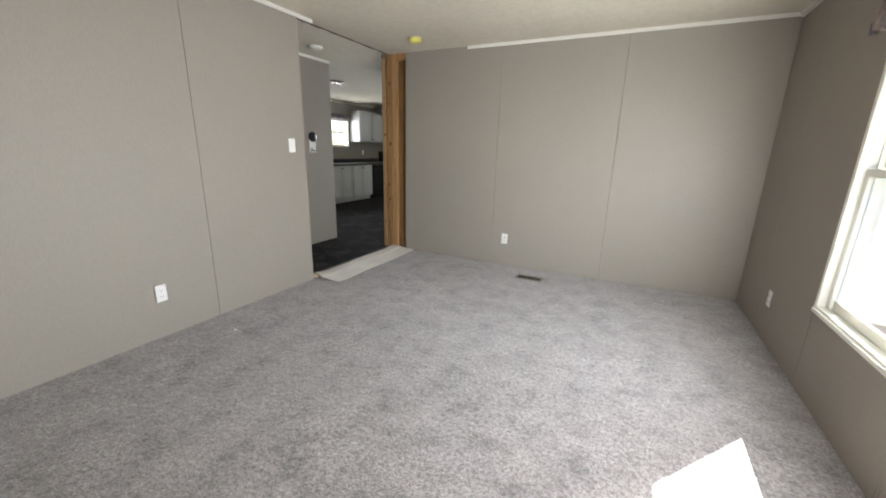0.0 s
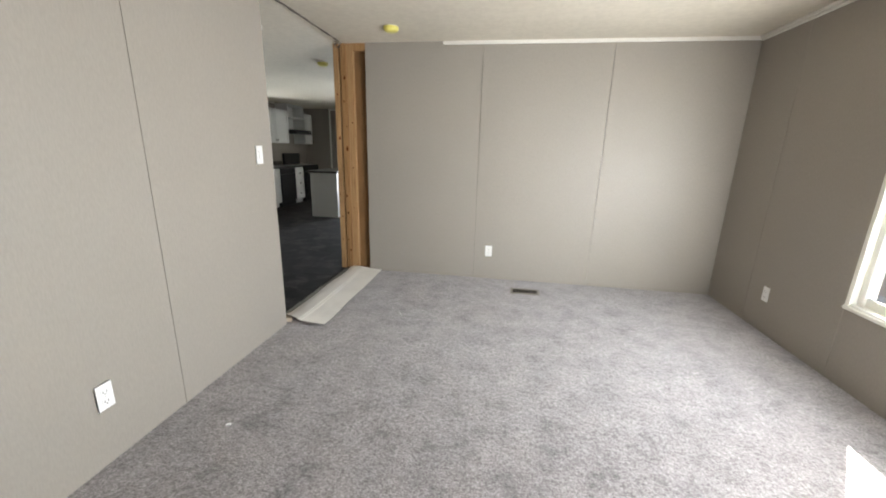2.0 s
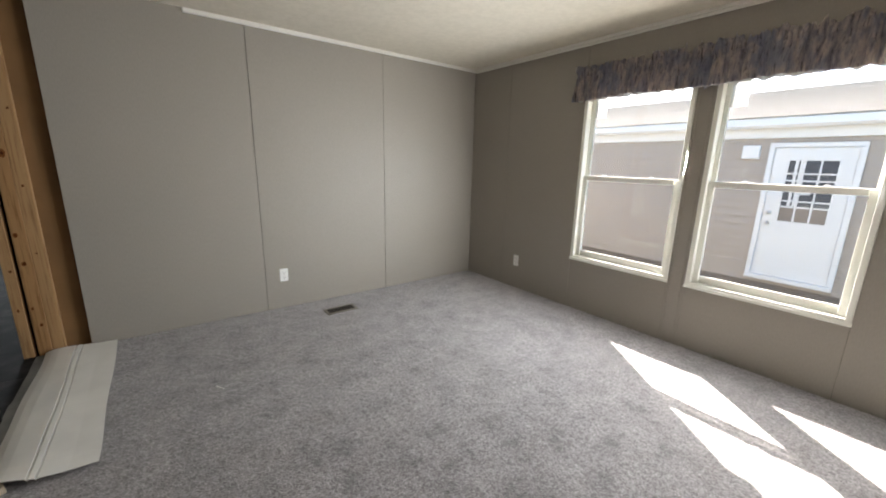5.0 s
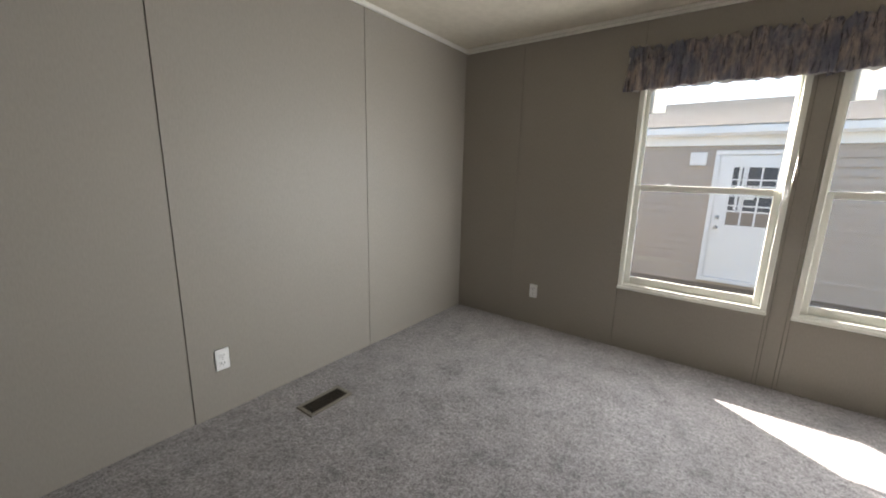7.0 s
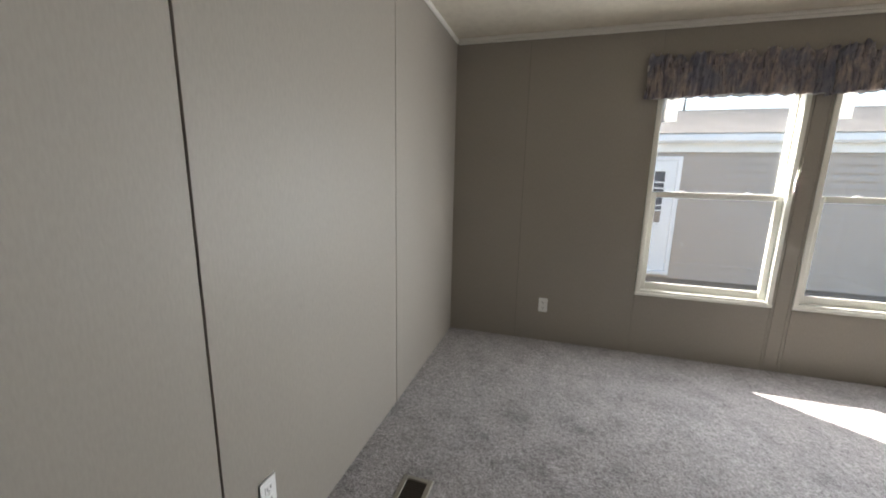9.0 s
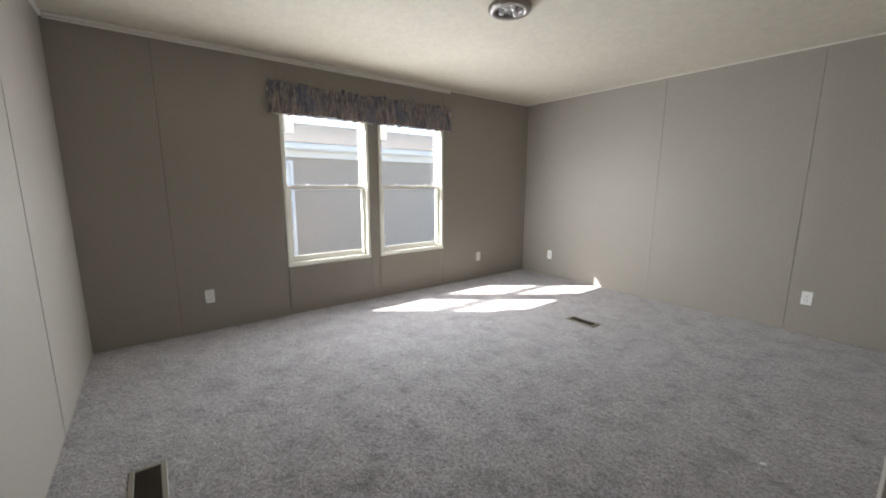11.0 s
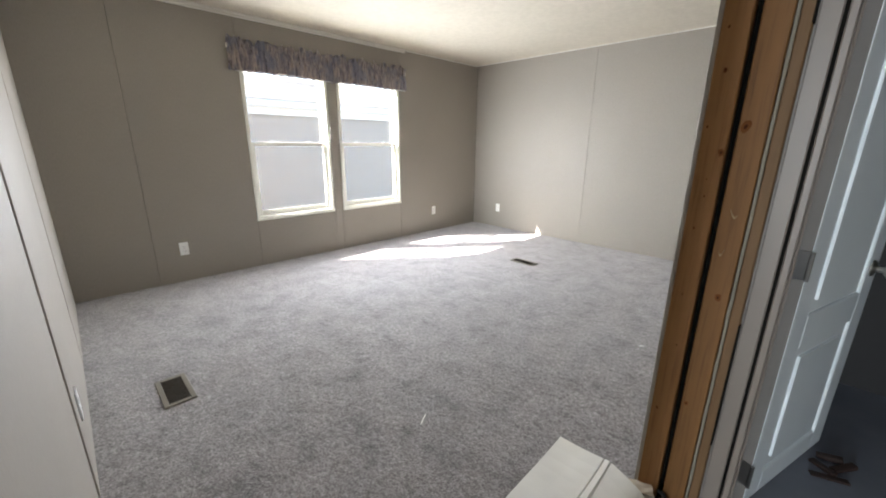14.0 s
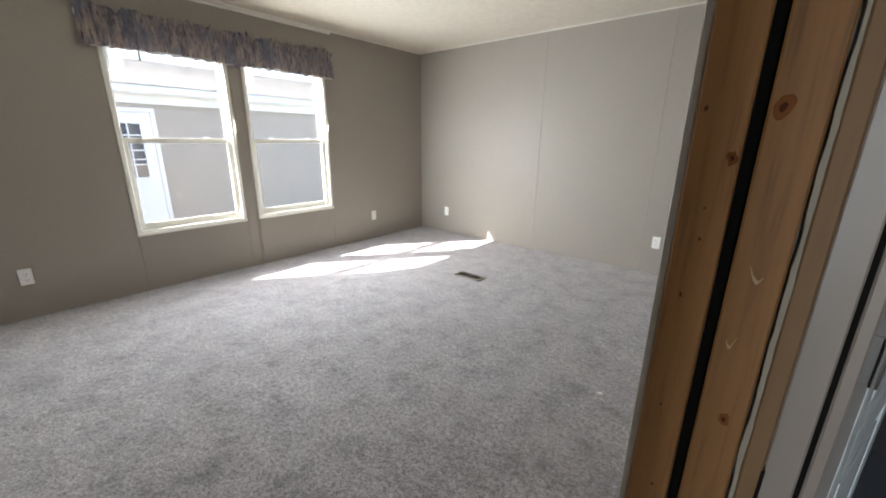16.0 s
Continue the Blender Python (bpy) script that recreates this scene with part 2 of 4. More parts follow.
def vinyl_floor_material():
    m = material("dark slate vinyl", (0.03, 0.028, 0.028), 0.35, spec=0.04)
    v = coords(m)
    cl = noise_tex(m, v, 3.5, 6, 0.65)
    info = node(m, "ShaderNodeObjectInfo")
    col = ramp(m, cl, (0.32, (0.006, 0.005, 0.006)), (0.5, (0.018, 0.017, 0.017)), (0.68, (0.055, 0.052, 0.05)))
    col = mix(m, col, (0.023, 0.021, 0.021), ramp(m, info.outputs["Random"], (0.0, (0, 0, 0)), (1.0, (0.6,) * 3)))
    link(m, col, bsdf(m).inputs["Base Color"])
    link(m, ramp(m, cl, (0.3, (0.74,) * 3), (0.8, (0.85,) * 3)), bsdf(m).inputs["Roughness"])
    bump(m, cl, 0.15, 0.002)
    return m


def cloth_material():
    """Printed cotton: blue-grey, brown and tan blots with dark twigs."""
    m = material("printed valance cotton", (0.3, 0.26, 0.24), 0.9, spec=0.1)
    a = noise_tex(m, coords(m, (1, 1, 0.30)), 22, 4, 0.7)
    b = noise_tex(m, coords(m, (1, 1.3, 0.14)), 48, 4, 0.75)
    c = noise_tex(m, coords(m, (1, 1, 0.8)), 7, 3, 0.6)
    col = ramp(m, a, (0.28, (0.19, 0.165, 0.175)), (0.42, (0.38, 0.355, 0.39)), (0.55, (0.60, 0.53, 0.495)), (0.70, (0.78, 0.69, 0.61)))
    col = mix(m, col, (0.30, 0.33, 0.44), ramp(m, c, (0.46, (0, 0, 0)), (0.60, (0.65,) * 3)))
    col = mix(m, col, (0.045, 0.035, 0.036), ramp(m, b, (0.53, (0, 0, 0)), (0.66, (0.75,) * 3)))
    link(m, col, bsdf(m).inputs["Base Color"])
    tr = node(m, "ShaderNodeBsdfTranslucent")
    link(m, col, tr.inputs["Color"])
    mx = node(m, "ShaderNodeMixShader", Fac=0.62)
    out = m.node_tree.nodes["Material Output"]
    link(m, bsdf(m).outputs[0], mx.inputs[1])
    link(m, tr.outputs[0], mx.inputs[2])
    link(m, mx.outputs[0], out.inputs["Surface"])
    bump(m, noise_tex(m, coords(m), 500, 2), 0.2, 0.0006)
    return m


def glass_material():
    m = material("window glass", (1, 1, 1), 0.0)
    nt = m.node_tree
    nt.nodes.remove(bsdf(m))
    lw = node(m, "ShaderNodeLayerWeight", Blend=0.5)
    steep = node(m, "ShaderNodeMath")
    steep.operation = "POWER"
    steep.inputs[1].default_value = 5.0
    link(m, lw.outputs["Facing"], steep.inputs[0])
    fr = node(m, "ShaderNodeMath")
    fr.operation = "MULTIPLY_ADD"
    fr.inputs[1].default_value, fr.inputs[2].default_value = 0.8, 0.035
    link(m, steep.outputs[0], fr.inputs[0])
    # tint darkens the view outside to hold it against the high exposure
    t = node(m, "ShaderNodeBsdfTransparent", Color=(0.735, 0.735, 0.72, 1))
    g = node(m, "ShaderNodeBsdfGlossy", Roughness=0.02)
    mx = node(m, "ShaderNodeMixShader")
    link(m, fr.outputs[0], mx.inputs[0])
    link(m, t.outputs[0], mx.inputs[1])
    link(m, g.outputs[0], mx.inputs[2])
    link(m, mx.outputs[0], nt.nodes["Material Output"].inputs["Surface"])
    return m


def shingle_material():
    m = material("brown asphalt shingles paled for glare", (0.2, 0.15, 0.12), 0.9, spec=0.2)
    v = coords(m)
    br = noise_tex(m, coords(m, (1, 1, 1)), 9, 3)
    gr = noise_tex(m, v, 180, 2)
    # shingle tones lightened: the glare over the roof is in the colour
    col = mix(m, ramp(m, br, (0.3, (0.28, 0.25, 0.22)), (0.7, (0.37, 0.335, 0.30))), ramp(m, gr, (0.3, (0.20, 0.17, 0.15)), (0.7, (0.44, 0.385, 0.335))), 0.4)
    link(m, col, bsdf(m).inputs["Base Color"])
    return m


def ground_material():
    m = material("dry gravelly ground", (0.3, 0.27, 0.22), 0.95, spec=0.1)
    v = coords(m)
    a = noise_tex(m, v, 0.6, 5)
    b = noise_tex(m, v, 25, 4)
    col = mix(m, ramp(m, a, (0.35, (0.20, 0.18, 0.14)), (0.65, (0.34, 0.31, 0.26))), ramp(m, b, (0.3, (0.16, 0.145, 0.12)), (0.7, (0.40, 0.37, 0.32))), 0.5)
    link(m, col, bsdf(m).inputs["Base Color"])
    bump(m, b, 0.4, 0.01)
    return m


M_CARPET, M_CEIL, M_VFLOOR, M_CLOTH = carpet_material(), ceiling_material(), vinyl_floor_material(), cloth_material()
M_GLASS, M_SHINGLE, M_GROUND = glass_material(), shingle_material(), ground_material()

# ---- the room's main measures ----
XE, XW, YN, YS, H = 1.0, -2.758, 4.25, -0.624, 2.385        # inner faces of the panels, ceiling height
OY = 2.762                                                   # where the west wall ends at the opening
T = 0.008                                                    # panel thickness
WIN = ((1.905, 2.782), (0.905, 1.782))                       # y of the two windows
WZ0, WZ1 = 0.487, 2.03
KX, KY = -6.70, 10.62                                        # far walls of the kitchen
SEAM = 0.0025


def panel_row(wall, rects, axis, face, back, gap=SEAM):
    """Panels of a wall as pieces: each rect is (u0, u1, z0, z1) along the wall."""
    for u0, u1, z0, z1 in rects:
        g = gap / 2
        bm = bmesh.new()
        lo, hi = min(face, back), max(face, back)
        if axis == "x":
            box(bm, lo, hi, u0 + g, u1 - g, z0, z1, 0.0012)
        else:
            box(bm, u0 + g, u1 - g, lo, hi, z0, z1, 0.0012)
        part("panel", bm, M_WALL, wall)


# east wall with two windows
rows = [(XE + T, XE + 0.13, YS - 0.12, WIN[1][0], -0.05, H + 0.1), (XE + T, XE + 0.13, WIN[1][1], WIN[0][0], -0.05, H + 0.1), (XE + T, XE + 0.13, WIN[0][1], YN + 0.12, -0.05, H + 0.1)]
for a, b in WIN:
    rows += [(XE + T, XE + 0.13, a, b, -0.05, WZ0), (XE + T, XE + 0.13, a, b, WZ1, H + 0.1)]
wall_east = setting("wall_east", boxes(rows), M_CORE, "taupe vinyl panelled outer wall with two windows", "wall")
panel_row(wall_east, [(3.674, YN, 0, H), (WIN[0][1], 3.674, 0, H), (WIN[0][0], WIN[0][1], 0, WZ0), (WIN[1][0], WIN[0][1], WZ1, H),
                      (WIN[1][1] + 0.02, WIN[0][0] - 0.02, 0, WZ1), (WIN[0][0] - 0.02, WIN[0][0], 0, WZ1), (WIN[1][1], WIN[1][1] + 0.02, 0, WZ1),
                      (WIN[1][0], WIN[1][1], 0, WZ0), (YS, WIN[1][0], 0, H)], "x", XE, XE + T, 0.0022)

# north wall, which ends at the bare post
XP = -2.60
wall_north = setting("wall_north", boxes([(XP + 0.04, XE + T, YN + T, YN + 0.10, -0.05, H + 0.1)]), M_CORE, "taupe vinyl panelled inner wall beside the opening", "wall")
panel_row(wall_north, [(XP, -1.405, 0, H)], "y", YN, YN + T)
panel_row(wall_north, [(-1.405, -0.20, 0, H)], "y", YN - 0.005, YN + T)      # these two stand a little proud
panel_row(wall_north, [(-0.20, XE, 0, H)], "y", YN - 0.007, YN + T)

# south wall
wall_south = setting("wall_south", boxes([(XW - 0.08, XE + T, YS - 0.10, YS - T, -0.05, H + 0.1)]), M_CORE, "taupe vinyl panelled end wall, sunlit", "wall")
panel_row(wall_south, [(-0.85, XE, 0, H), (-2.045, -0.85, 0, H), (XW, -2.045, 0, H)], "y", YS, YS - T)

# west wall (the room's half of the double wall)
wall_west = setting("wall_west", boxes([(-2.835, XW - T, YS - 0.10, OY - 0.045, -0.05, H + 0.1)]), M_CORE, "taupe vinyl panelled wall that stops at the wide opening", "wall")
panel_row(wall_west, [(1.776, OY, 0, H), (0.556, 1.776, 0, H), (YS, 0.556, 0, H)], "x", XW, XW - 0.012)

# ceilings
ceiling = setting("ceiling", boxes([(-2.838, XE + 0.12, YS - 0.12, YN + 0.12, H, H + 0.06)]), M_CEIL, "cream textured board ceiling", "ceiling")
ceiling_2 = setting("ceiling_2", boxes([(KX - 0.1, -2.846, 1.0, KY + 0.1, H - 0.004, H + 0.06)]), M_CEIL, "cream textured ceiling over hall and kitchen", "ceiling")
setting("roof_slab", boxes([(KX - 0.2, XE + 0.2, YS - 0.2, KY + 0.2, H + 0.1, H + 0.14)]), M_CORE, "closed roof deck above the ceilings", "roof")


# carpet: a fine uneven sheet
def carpet_sheet():
    step = 0.0125
    nx, ny = int((XE + 2.80) / step), int((YN - YS) / step)
    xs, ys = np.linspace(-2.80, XE + 0.004, nx + 1), np.linspace(YS - 0.004, YN + 0.004, ny + 1)
    gx, gy = np.meshgrid(xs, ys, indexing="ij")
    rng = np.random.default_rng(5)
    gx = gx + rng.uniform(-0.004, 0.004, gx.shape)
    gy = gy + rng.uniform(-0.004, 0.004, gy.shape)
    gz = rng.uniform(-0.003, 0.0015, gx.shape) + 0.003 * np.sin(gx * 5.1 + 1) * np.sin(gy * 4.3)
    verts = np.stack([gx, gy, gz], -1).reshape(-1, 3)
    i = np.arange(nx * (ny + 1)).reshape(nx, ny + 1)[:, :-1].ravel()
    faces = np.stack([i, i + ny + 1, i + ny + 2, i + 1], -1)
    me = bpy.data.meshes.new("carpet")
    me.vertices.add(len(verts))
    me.vertices.foreach_set("co", verts.ravel())
    me.loops.add(faces.size)
    me.loops.foreach_set("vertex_index", faces.ravel())
    me.polygons.add(len(faces))
    me.polygons.foreach_set("loop_start", np.arange(0, faces.size, 4))
    me.update(calc_edges=True)
    me.validate()
    me.materials.append(M_CARPET)
    return tagged(new("floor", me), "grey speckled cut pile carpet", "carpet floor", kind="structure")


floor = carpet_sheet()
setting("subfloor", boxes([(KX - 0.2, XE + 0.1, YS - 0.1, KY + 0.1, -0.16, -0.03)]), M_FIBRE, "brown floor deck under carpet and vinyl", "floor")

# trim under the ceiling: short of the opening on the north side, and short of the south end on the window side
setting("trim_north", boxes([(-1.80, XE, YN - 0.022, YN, H - 0.032, H)], 0.005), M_TRIM, "white ceiling moulding that stops short of the post", "trim")
setting("trim_east", boxes([(XE - 0.030, XE, 0.80, YN - 0.022, H - 0.022, H), (XE - 0.016, XE, 0.80, YN - 0.022, H - 0.042, H - 0.023)], 0.004), M_TRIM, "white ceiling moulding above the windows", "trim")
setting("trim_east_2", boxes([(XE - 0.010, XE, YS, 0.80, H - 0.016, H)], 0.003), M_TRIM, "thin white ceiling moulding", "trim")
setting("trim_west", boxes([(XW, XW + 0.022, YS, 2.93, H - 0.032, H)], 0.005), M_TRIM, "white ceiling moulding with a broken end", "trim")
setting("trim_south", boxes([(XW, XE, YS, YS + 0.006, H - 0.010, H)], 0.002), M_TRIM, "thin white ceiling moulding", "trim")

# ragged seam between the two ceilings
bm = bmesh.new()
rnd = random.Random(4)
y = OY
while y < 4.24:
    w = rnd.uniform(0.03, 0.08)
    box(bm, -2.85 + rnd.uniform(-0.004, 0.003), -2.836 + rnd.uniform(-0.003, 0.006), y, min(y + w, 4.24), H - rnd.uniform(0.004, 0.012), H + 0.01, 0.002)
    y += w
setting("ceiling_seam", bm, M_CORE, "ragged dark seam where two ceilings meet", "seam")


# ---- bare studs at the two sides of the opening ----
def stud(x0, x1, y0, y1, mat, name="stud", z1=H, label="bare pine stud with knots", parent=None):
    ob = new(name, mesh_of(name, boxes([(x0, x1, y0, y1, -0.02, z1)], 0.003), mat))
    ob.parent = parent
    if parent is None:
        tagged(ob, label, "stud", "bare wall studs")
    return ob


jamb_south = thing("wall_end", (-2.87, OY, 0), "bare wall end of pine studs, raw gypsum and dark gap", "wall framing", kind="structure")


def local(ob, parent):
    ob.parent = parent
    ob.matrix_parent_inverse = parent.matrix_world.inverted()
    return ob


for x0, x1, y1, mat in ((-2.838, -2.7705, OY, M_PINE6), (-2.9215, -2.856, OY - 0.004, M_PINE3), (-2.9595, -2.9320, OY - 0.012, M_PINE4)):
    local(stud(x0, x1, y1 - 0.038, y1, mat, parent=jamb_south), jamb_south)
bm = bmesh.new()
ring = None
for i in range(121):
    z = H * i / 120
    x0 = -2.9315 + 0.0022 * noise.noise((z * 9, 1, 0)) - 0.0012 * noise.noise((z * 40, 4, 0))
    x1 = -2.9250 + 0.0030 * noise.noise((z * 11, 7, 0)) + 0.0015 * noise.noise((z * 45, 2, 0))
    yf = OY - 0.004 + 0.006 * noise.noise((z * 14, 3, 0)) + 0.003 * noise.noise((z * 60, 3, 5))
    cur = [bm.verts.new(v) for v in ((x0, OY - 0.05, z), (x0, yf, z), (x1, yf + 0.001, z), (x1, OY - 0.05, z))]
    if ring:
        for k in range(3):
            bm.faces.new((ring[k], ring[k + 1], cur[k + 1], cur[k]))
    ring = cur
local(part("gypsum_edge", bm, M_GYP, None, "ragged raw gypsum board edge"), jamb_south)
# black sheet stands in for the shade deep between the wall halves
local(part("gap_back", boxes([(-2.856, -2.836, OY - 0.09, OY - 0.075, 0, H)]), M_DARK, None, "black sheet painted in as shade between wall halves"), jamb_south)


def knot(x, y, z, r, out, parent):
    """A dark knot on a stud's face at y; out is +1 or -1, the way that face looks."""
    for f, up, mat, nm in ((1.0, 0.0006, M_KNOT, "knot"), (0.4, 0.0010, M_KNOTCORE, "knot_core")):
        b = bmesh.new()
        n = 20
        rim = []
        for i in range(n):
            an = 2 * math.pi * i / n
            rr = r * f * (1 + 0.45 * noise.noise((math.cos(an) * 1.3 + x * 50, math.sin(an) * 1.3, z * 9)))
            rim.append((x + rr * math.cos(an), z + (1.5 + 0.8 * noise.noise((x * 70, z * 31, 1))) * rr * math.sin(an)))
        lo = [b.verts.new((p, y - 0.0005 * out, w)) for p, w in rim]
        hi = [b.verts.new((x + (p - x) * 0.85, y + up * out, z + (w - z) * 0.85)) for p, w in rim]
        for i in range(n):
            b.faces.new((lo[i], lo[(i + 1) % n], hi[(i + 1) % n], hi[i]))
        b.faces.new(hi)
        local(part(nm, b, mat, None, "dark reddish knot in the wood" if nm == "knot" else ""), parent)


for x, z, r, q in ((-2.872, 1.318, 0.012, 0.004), (-2.893, 0.814, 0.008, 0.004), (-2.828, 1.248, 0.007, 0.0), (-2.80, 1.47, 0.005, 0.0), (-2.797, 1.02, 0.003, 0.0), (-2.812, 0.62, 0.003, 0.0), (-2.79, 0.36, 0.004, 0.0), (-2.806, 1.17, 0.0022, 0.0), (-2.808, 1.12, 0.0025, 0.0), (-2.783, 1.32, 0.003, 0.0), (-2.79, 1.58, 0.003, 0.0),
                   (-2.80, 0.80, 0.0022, 0.0), (-2.87, 0.42, 0.006, 0.004), (-2.872, 1.86, 0.010, 0.004), (-2.805, 1.88, 0.006, 0.0)):
    knot(x, OY - q, z, r, 1, jamb_south)
# smears of pale dried glue on the middle stud
rnd = random.Random(11)
for x, z, l in ((-2.888, 1.075, 0.020), (-2.878, 0.958, 0.014)):
    b = bmesh.new()
    prev = None
    for k in range(9):
        u = k / 8
        px, pz = x + l * (u - 0.5), z + 0.012 * math.sin(u * 4 + z * 9) + 0.003 * rnd.random()
        w = 0.001 + 0.005 * math.sin(math.pi * u) * (0.6 + 0.4 * rnd.random())
        cur = [b.verts.new((px, OY - 0.004 + d, pz + e)) for d, e in ((-0.0004, -w), (0.0010, 0.0), (-0.0004, w))]
        if prev:
            b.faces.new((prev[0], cur[0], cur[1], prev[1]))
            b.faces.new((prev[1], cur[1], cur[2], prev[2]))
        prev = cur
    local(part("glue_smear", b, M_PITCH, None, "pale smear of dried glue"), jamb_south)

# black strips paint the shade of the slot by the casing
for z0, z1 in ((0.30, 0.74), (1.56, H)):
    local(part("split", boxes([(-2.9625, -2.9575, OY - 0.03, OY - 0.0112, z0, z1)]), M_DARK, None, "black strip painted in as shade beside the casing"), jamb_south)

post_north = thing("door_post", (-2.80, YN, 0), "bare pine studs and open stud bay at the wall's end", "wall framing", kind="structure")
for x0, x1, y0, y1, mat in ((-2.943, -2.888, YN, YN + 0.09, M_PINE2), (-2.869, -2.802, YN + 0.002, YN + 0.09, M_PINE), (-2.8015, -2.735, YN + 0.012, YN + 0.09, M_PINE2),
                            (XP + 0.003, XP + 0.039, YN + T + 0.001, YN + 0.09, M_PINE_SHADED)):
    local(stud(x0, x1, y0, y1, mat, parent=post_north), post_north)
local(part("bay_back", boxes([(-2.735, XP + 0.003, YN + 0.055, YN + 0.09, 0, H)]), M_FIBRE, None, "brown fibreboard at the back of the bay"), post_north)
local(part("header", boxes([(-2.735, XP + 0.003, YN + 0.010, YN + 0.055, H - 0.075, H)], 0.002), M_PINE, None, "short pine header block"), post_north)
# the same painted shade behind the north gap
local(part("gap_back", boxes([(-2.888, -2.869, YN + 0.05, YN + 0.09, 0, H)]), M_DARK, None, "black sheet painted in as shade between wall halves"), post_north)
local(part("stain_board", boxes([(-2.79, -2.748, YN + 0.0095, YN + 0.012, 0.02, 0.40)]), M_PINE2, None, "paler patched wood near the floor"), post_north)
for x, z, r in ((-2.905, 1.46, 0.012), (-2.925, 0.86, 0.008), (-2.908, 0.61, 0.009), (-2.915, 0.34, 0.006), (-2.91, 1.90, 0.008)):
    knot(x, YN, z, r, -1, post_north)
for x, z, r in ((-2.83, 2.06, 0.014), (-2.845, 1.83, 0.009), (-2.825, 1.35, 0.016), (-2.85, 0.84, 0.013), (-2.84, 0.65, 0.014), (-2.85, 0.34, 0.008), (-2.825, 0.22, 0.009), (-2.82, 1.58, 0.007)):
    knot(x, YN + 0.002, z, r, -1, post_north)
for x, z, r in ((-2.77, 1.15, 0.006), (-2.76, 1.62, 0.007), (-2.775, 0.71, 0.006)):
    knot(x, YN + 0.012, z, r, -1, post_north)
local(part("caulk_line", boxes([(XP - 0.005, XP + 0.0028, YN + 0.047, YN + 0.054, 0, H - 0.08)], 0.001), M_PITCH, None, "thin pale caulk line in the bay"), post_north)
for z in (0.95,):
    b = bmesh.new()
    tube(b, (XP + 0.006, YN + 0.002, z), (XP + 0.006, YN - 0.005, z), 0.0025, n=8)
    local(part("nail", b, M_HINGE, None, "bent steel nail"), post_north)

# ---- hall, closet and kitchen shell ----
DY = 2.70                                                   # wall with the hall door
wall_hall = setting("wall_hall", boxes([(-2.932, -2.856, 1.2, OY - 0.046, -0.03, H), (-3.80, -3.745, DY - 0.09, DY, 0, H), (-3.034, -2.932, DY - 0.09, DY - 0.002, 0, H), (-3.745, -3.034, DY - 0.09, DY, 2.05, H)]), M_WALL_DIM, "grey wall round the hall door", "wall")
# the back wall is darkened by its colour to look unlit
setting("wall_closet", boxes([(-3.80, -2.932, 1.20, 1.28, -0.03, H)]), M_CLOSET_SHADE, "closet back wall coloured near black for deep shade", "wall")
wall_t = setting("wall_thermostat", boxes([(-3.92, -3.81, 1.20, 4.285, -0.03, H)], 0.003), M_WALL_DIM, "grey wall that ends at the kitchen", "wall")
setting("trim_hall", boxes([(-3.81, -3.79, DY, 4.285, H - 0.034, H - 0.004)], 0.004), M_TRIM, "white ceiling moulding in the hall", "trim")
setting("wall_kitchen_south", boxes([(KX - 0.1, -3.92, 4.19, 4.28, -0.03, H)]), M_WALL_DIM, "grey kitchen wall", "wall")
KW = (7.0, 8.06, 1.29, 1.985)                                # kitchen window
setting("wall_kitchen_west", boxes([(KX - 0.1, KX, 4.19, KW[0], -0.03, H), (KX - 0.1, KX, KW[1], KY + 0.1, -0.03, H), (KX - 0.1, KX, KW[0], KW[1], -0.03, KW[2]), (KX - 0.1, KX, KW[0], KW[1], KW[3], H)]), M_WALL_DIM, "grey kitchen wall with a window", "wall")
setting("wall_kitchen_north", boxes([(KX - 0.1, -3.62, KY, KY + 0.1, -0.03, H), (-3.02, -2.85, KY, KY + 0.1, -0.03, H), (-3.62, -3.02, KY, KY + 0.1, -0.03, 0.53), (-3.62, -3.02, KY, KY + 0.1, 1.97, H)]), M_WALL_DIM, "grey back wall of the kitchen", "wall")
setting("wall_kitchen_east", boxes([(-2.943, -2.87, YN + 0.0905, KY, -0.03, H)]), M_WALL_DIM, "grey kitchen wall", "wall")
setting("trim_kitchen", boxes([(KX, KX + 0.03, 4.3, 9.15, H - 0.044, H - 0.004)], 0.004), M_TRIM, "white ceiling moulding in the kitchen", "trim")

setting("trim_kitchen_back", boxes([(-5.99, -5.95, KY - 0.016, KY, 0, H - 0.05), (-5.99, -5.10, KY - 0.03, KY, H - 0.05, H - 0.005)], 0.003), M_TRIM, "white corner strip and moulding on the kitchen's back wall", "trim")

# plain outer walls that close the rest of the home
setting("wall_outer", boxes([(XE + T, XE + 0.13, YN + 0.121, KY + 0.1, -0.05, H + 0.1), (-2.86, XE + T, KY + 0.02, KY + 0.1, -0.05, H + 0.1), (KX - 0.1, KX, YS - 0.1, 4.189, -0.05, H + 0.1), (KX, XW - 0.081, YS - 0.1, YS, -0.05, H + 0.1)]), M_SIDING, "taupe outer wall of the home", "wall")

# kitchen floor: slate-look vinyl tiles, each a piece; the far rest joined
kitchen_floor = setting("kitchen_floor", boxes([(KX, -2.84, 1.2, KY, -0.03, -0.0015)]), M_DARK, "dark slate vinyl tile floor", "floor")
tile_me = mesh_of("tile", boxes([(-0.2275, 0.2275, -0.2275, 0.2275, -0.0012, 0.0012)], 0.0008), M_VFLOOR)
far_tiles = bmesh.new()
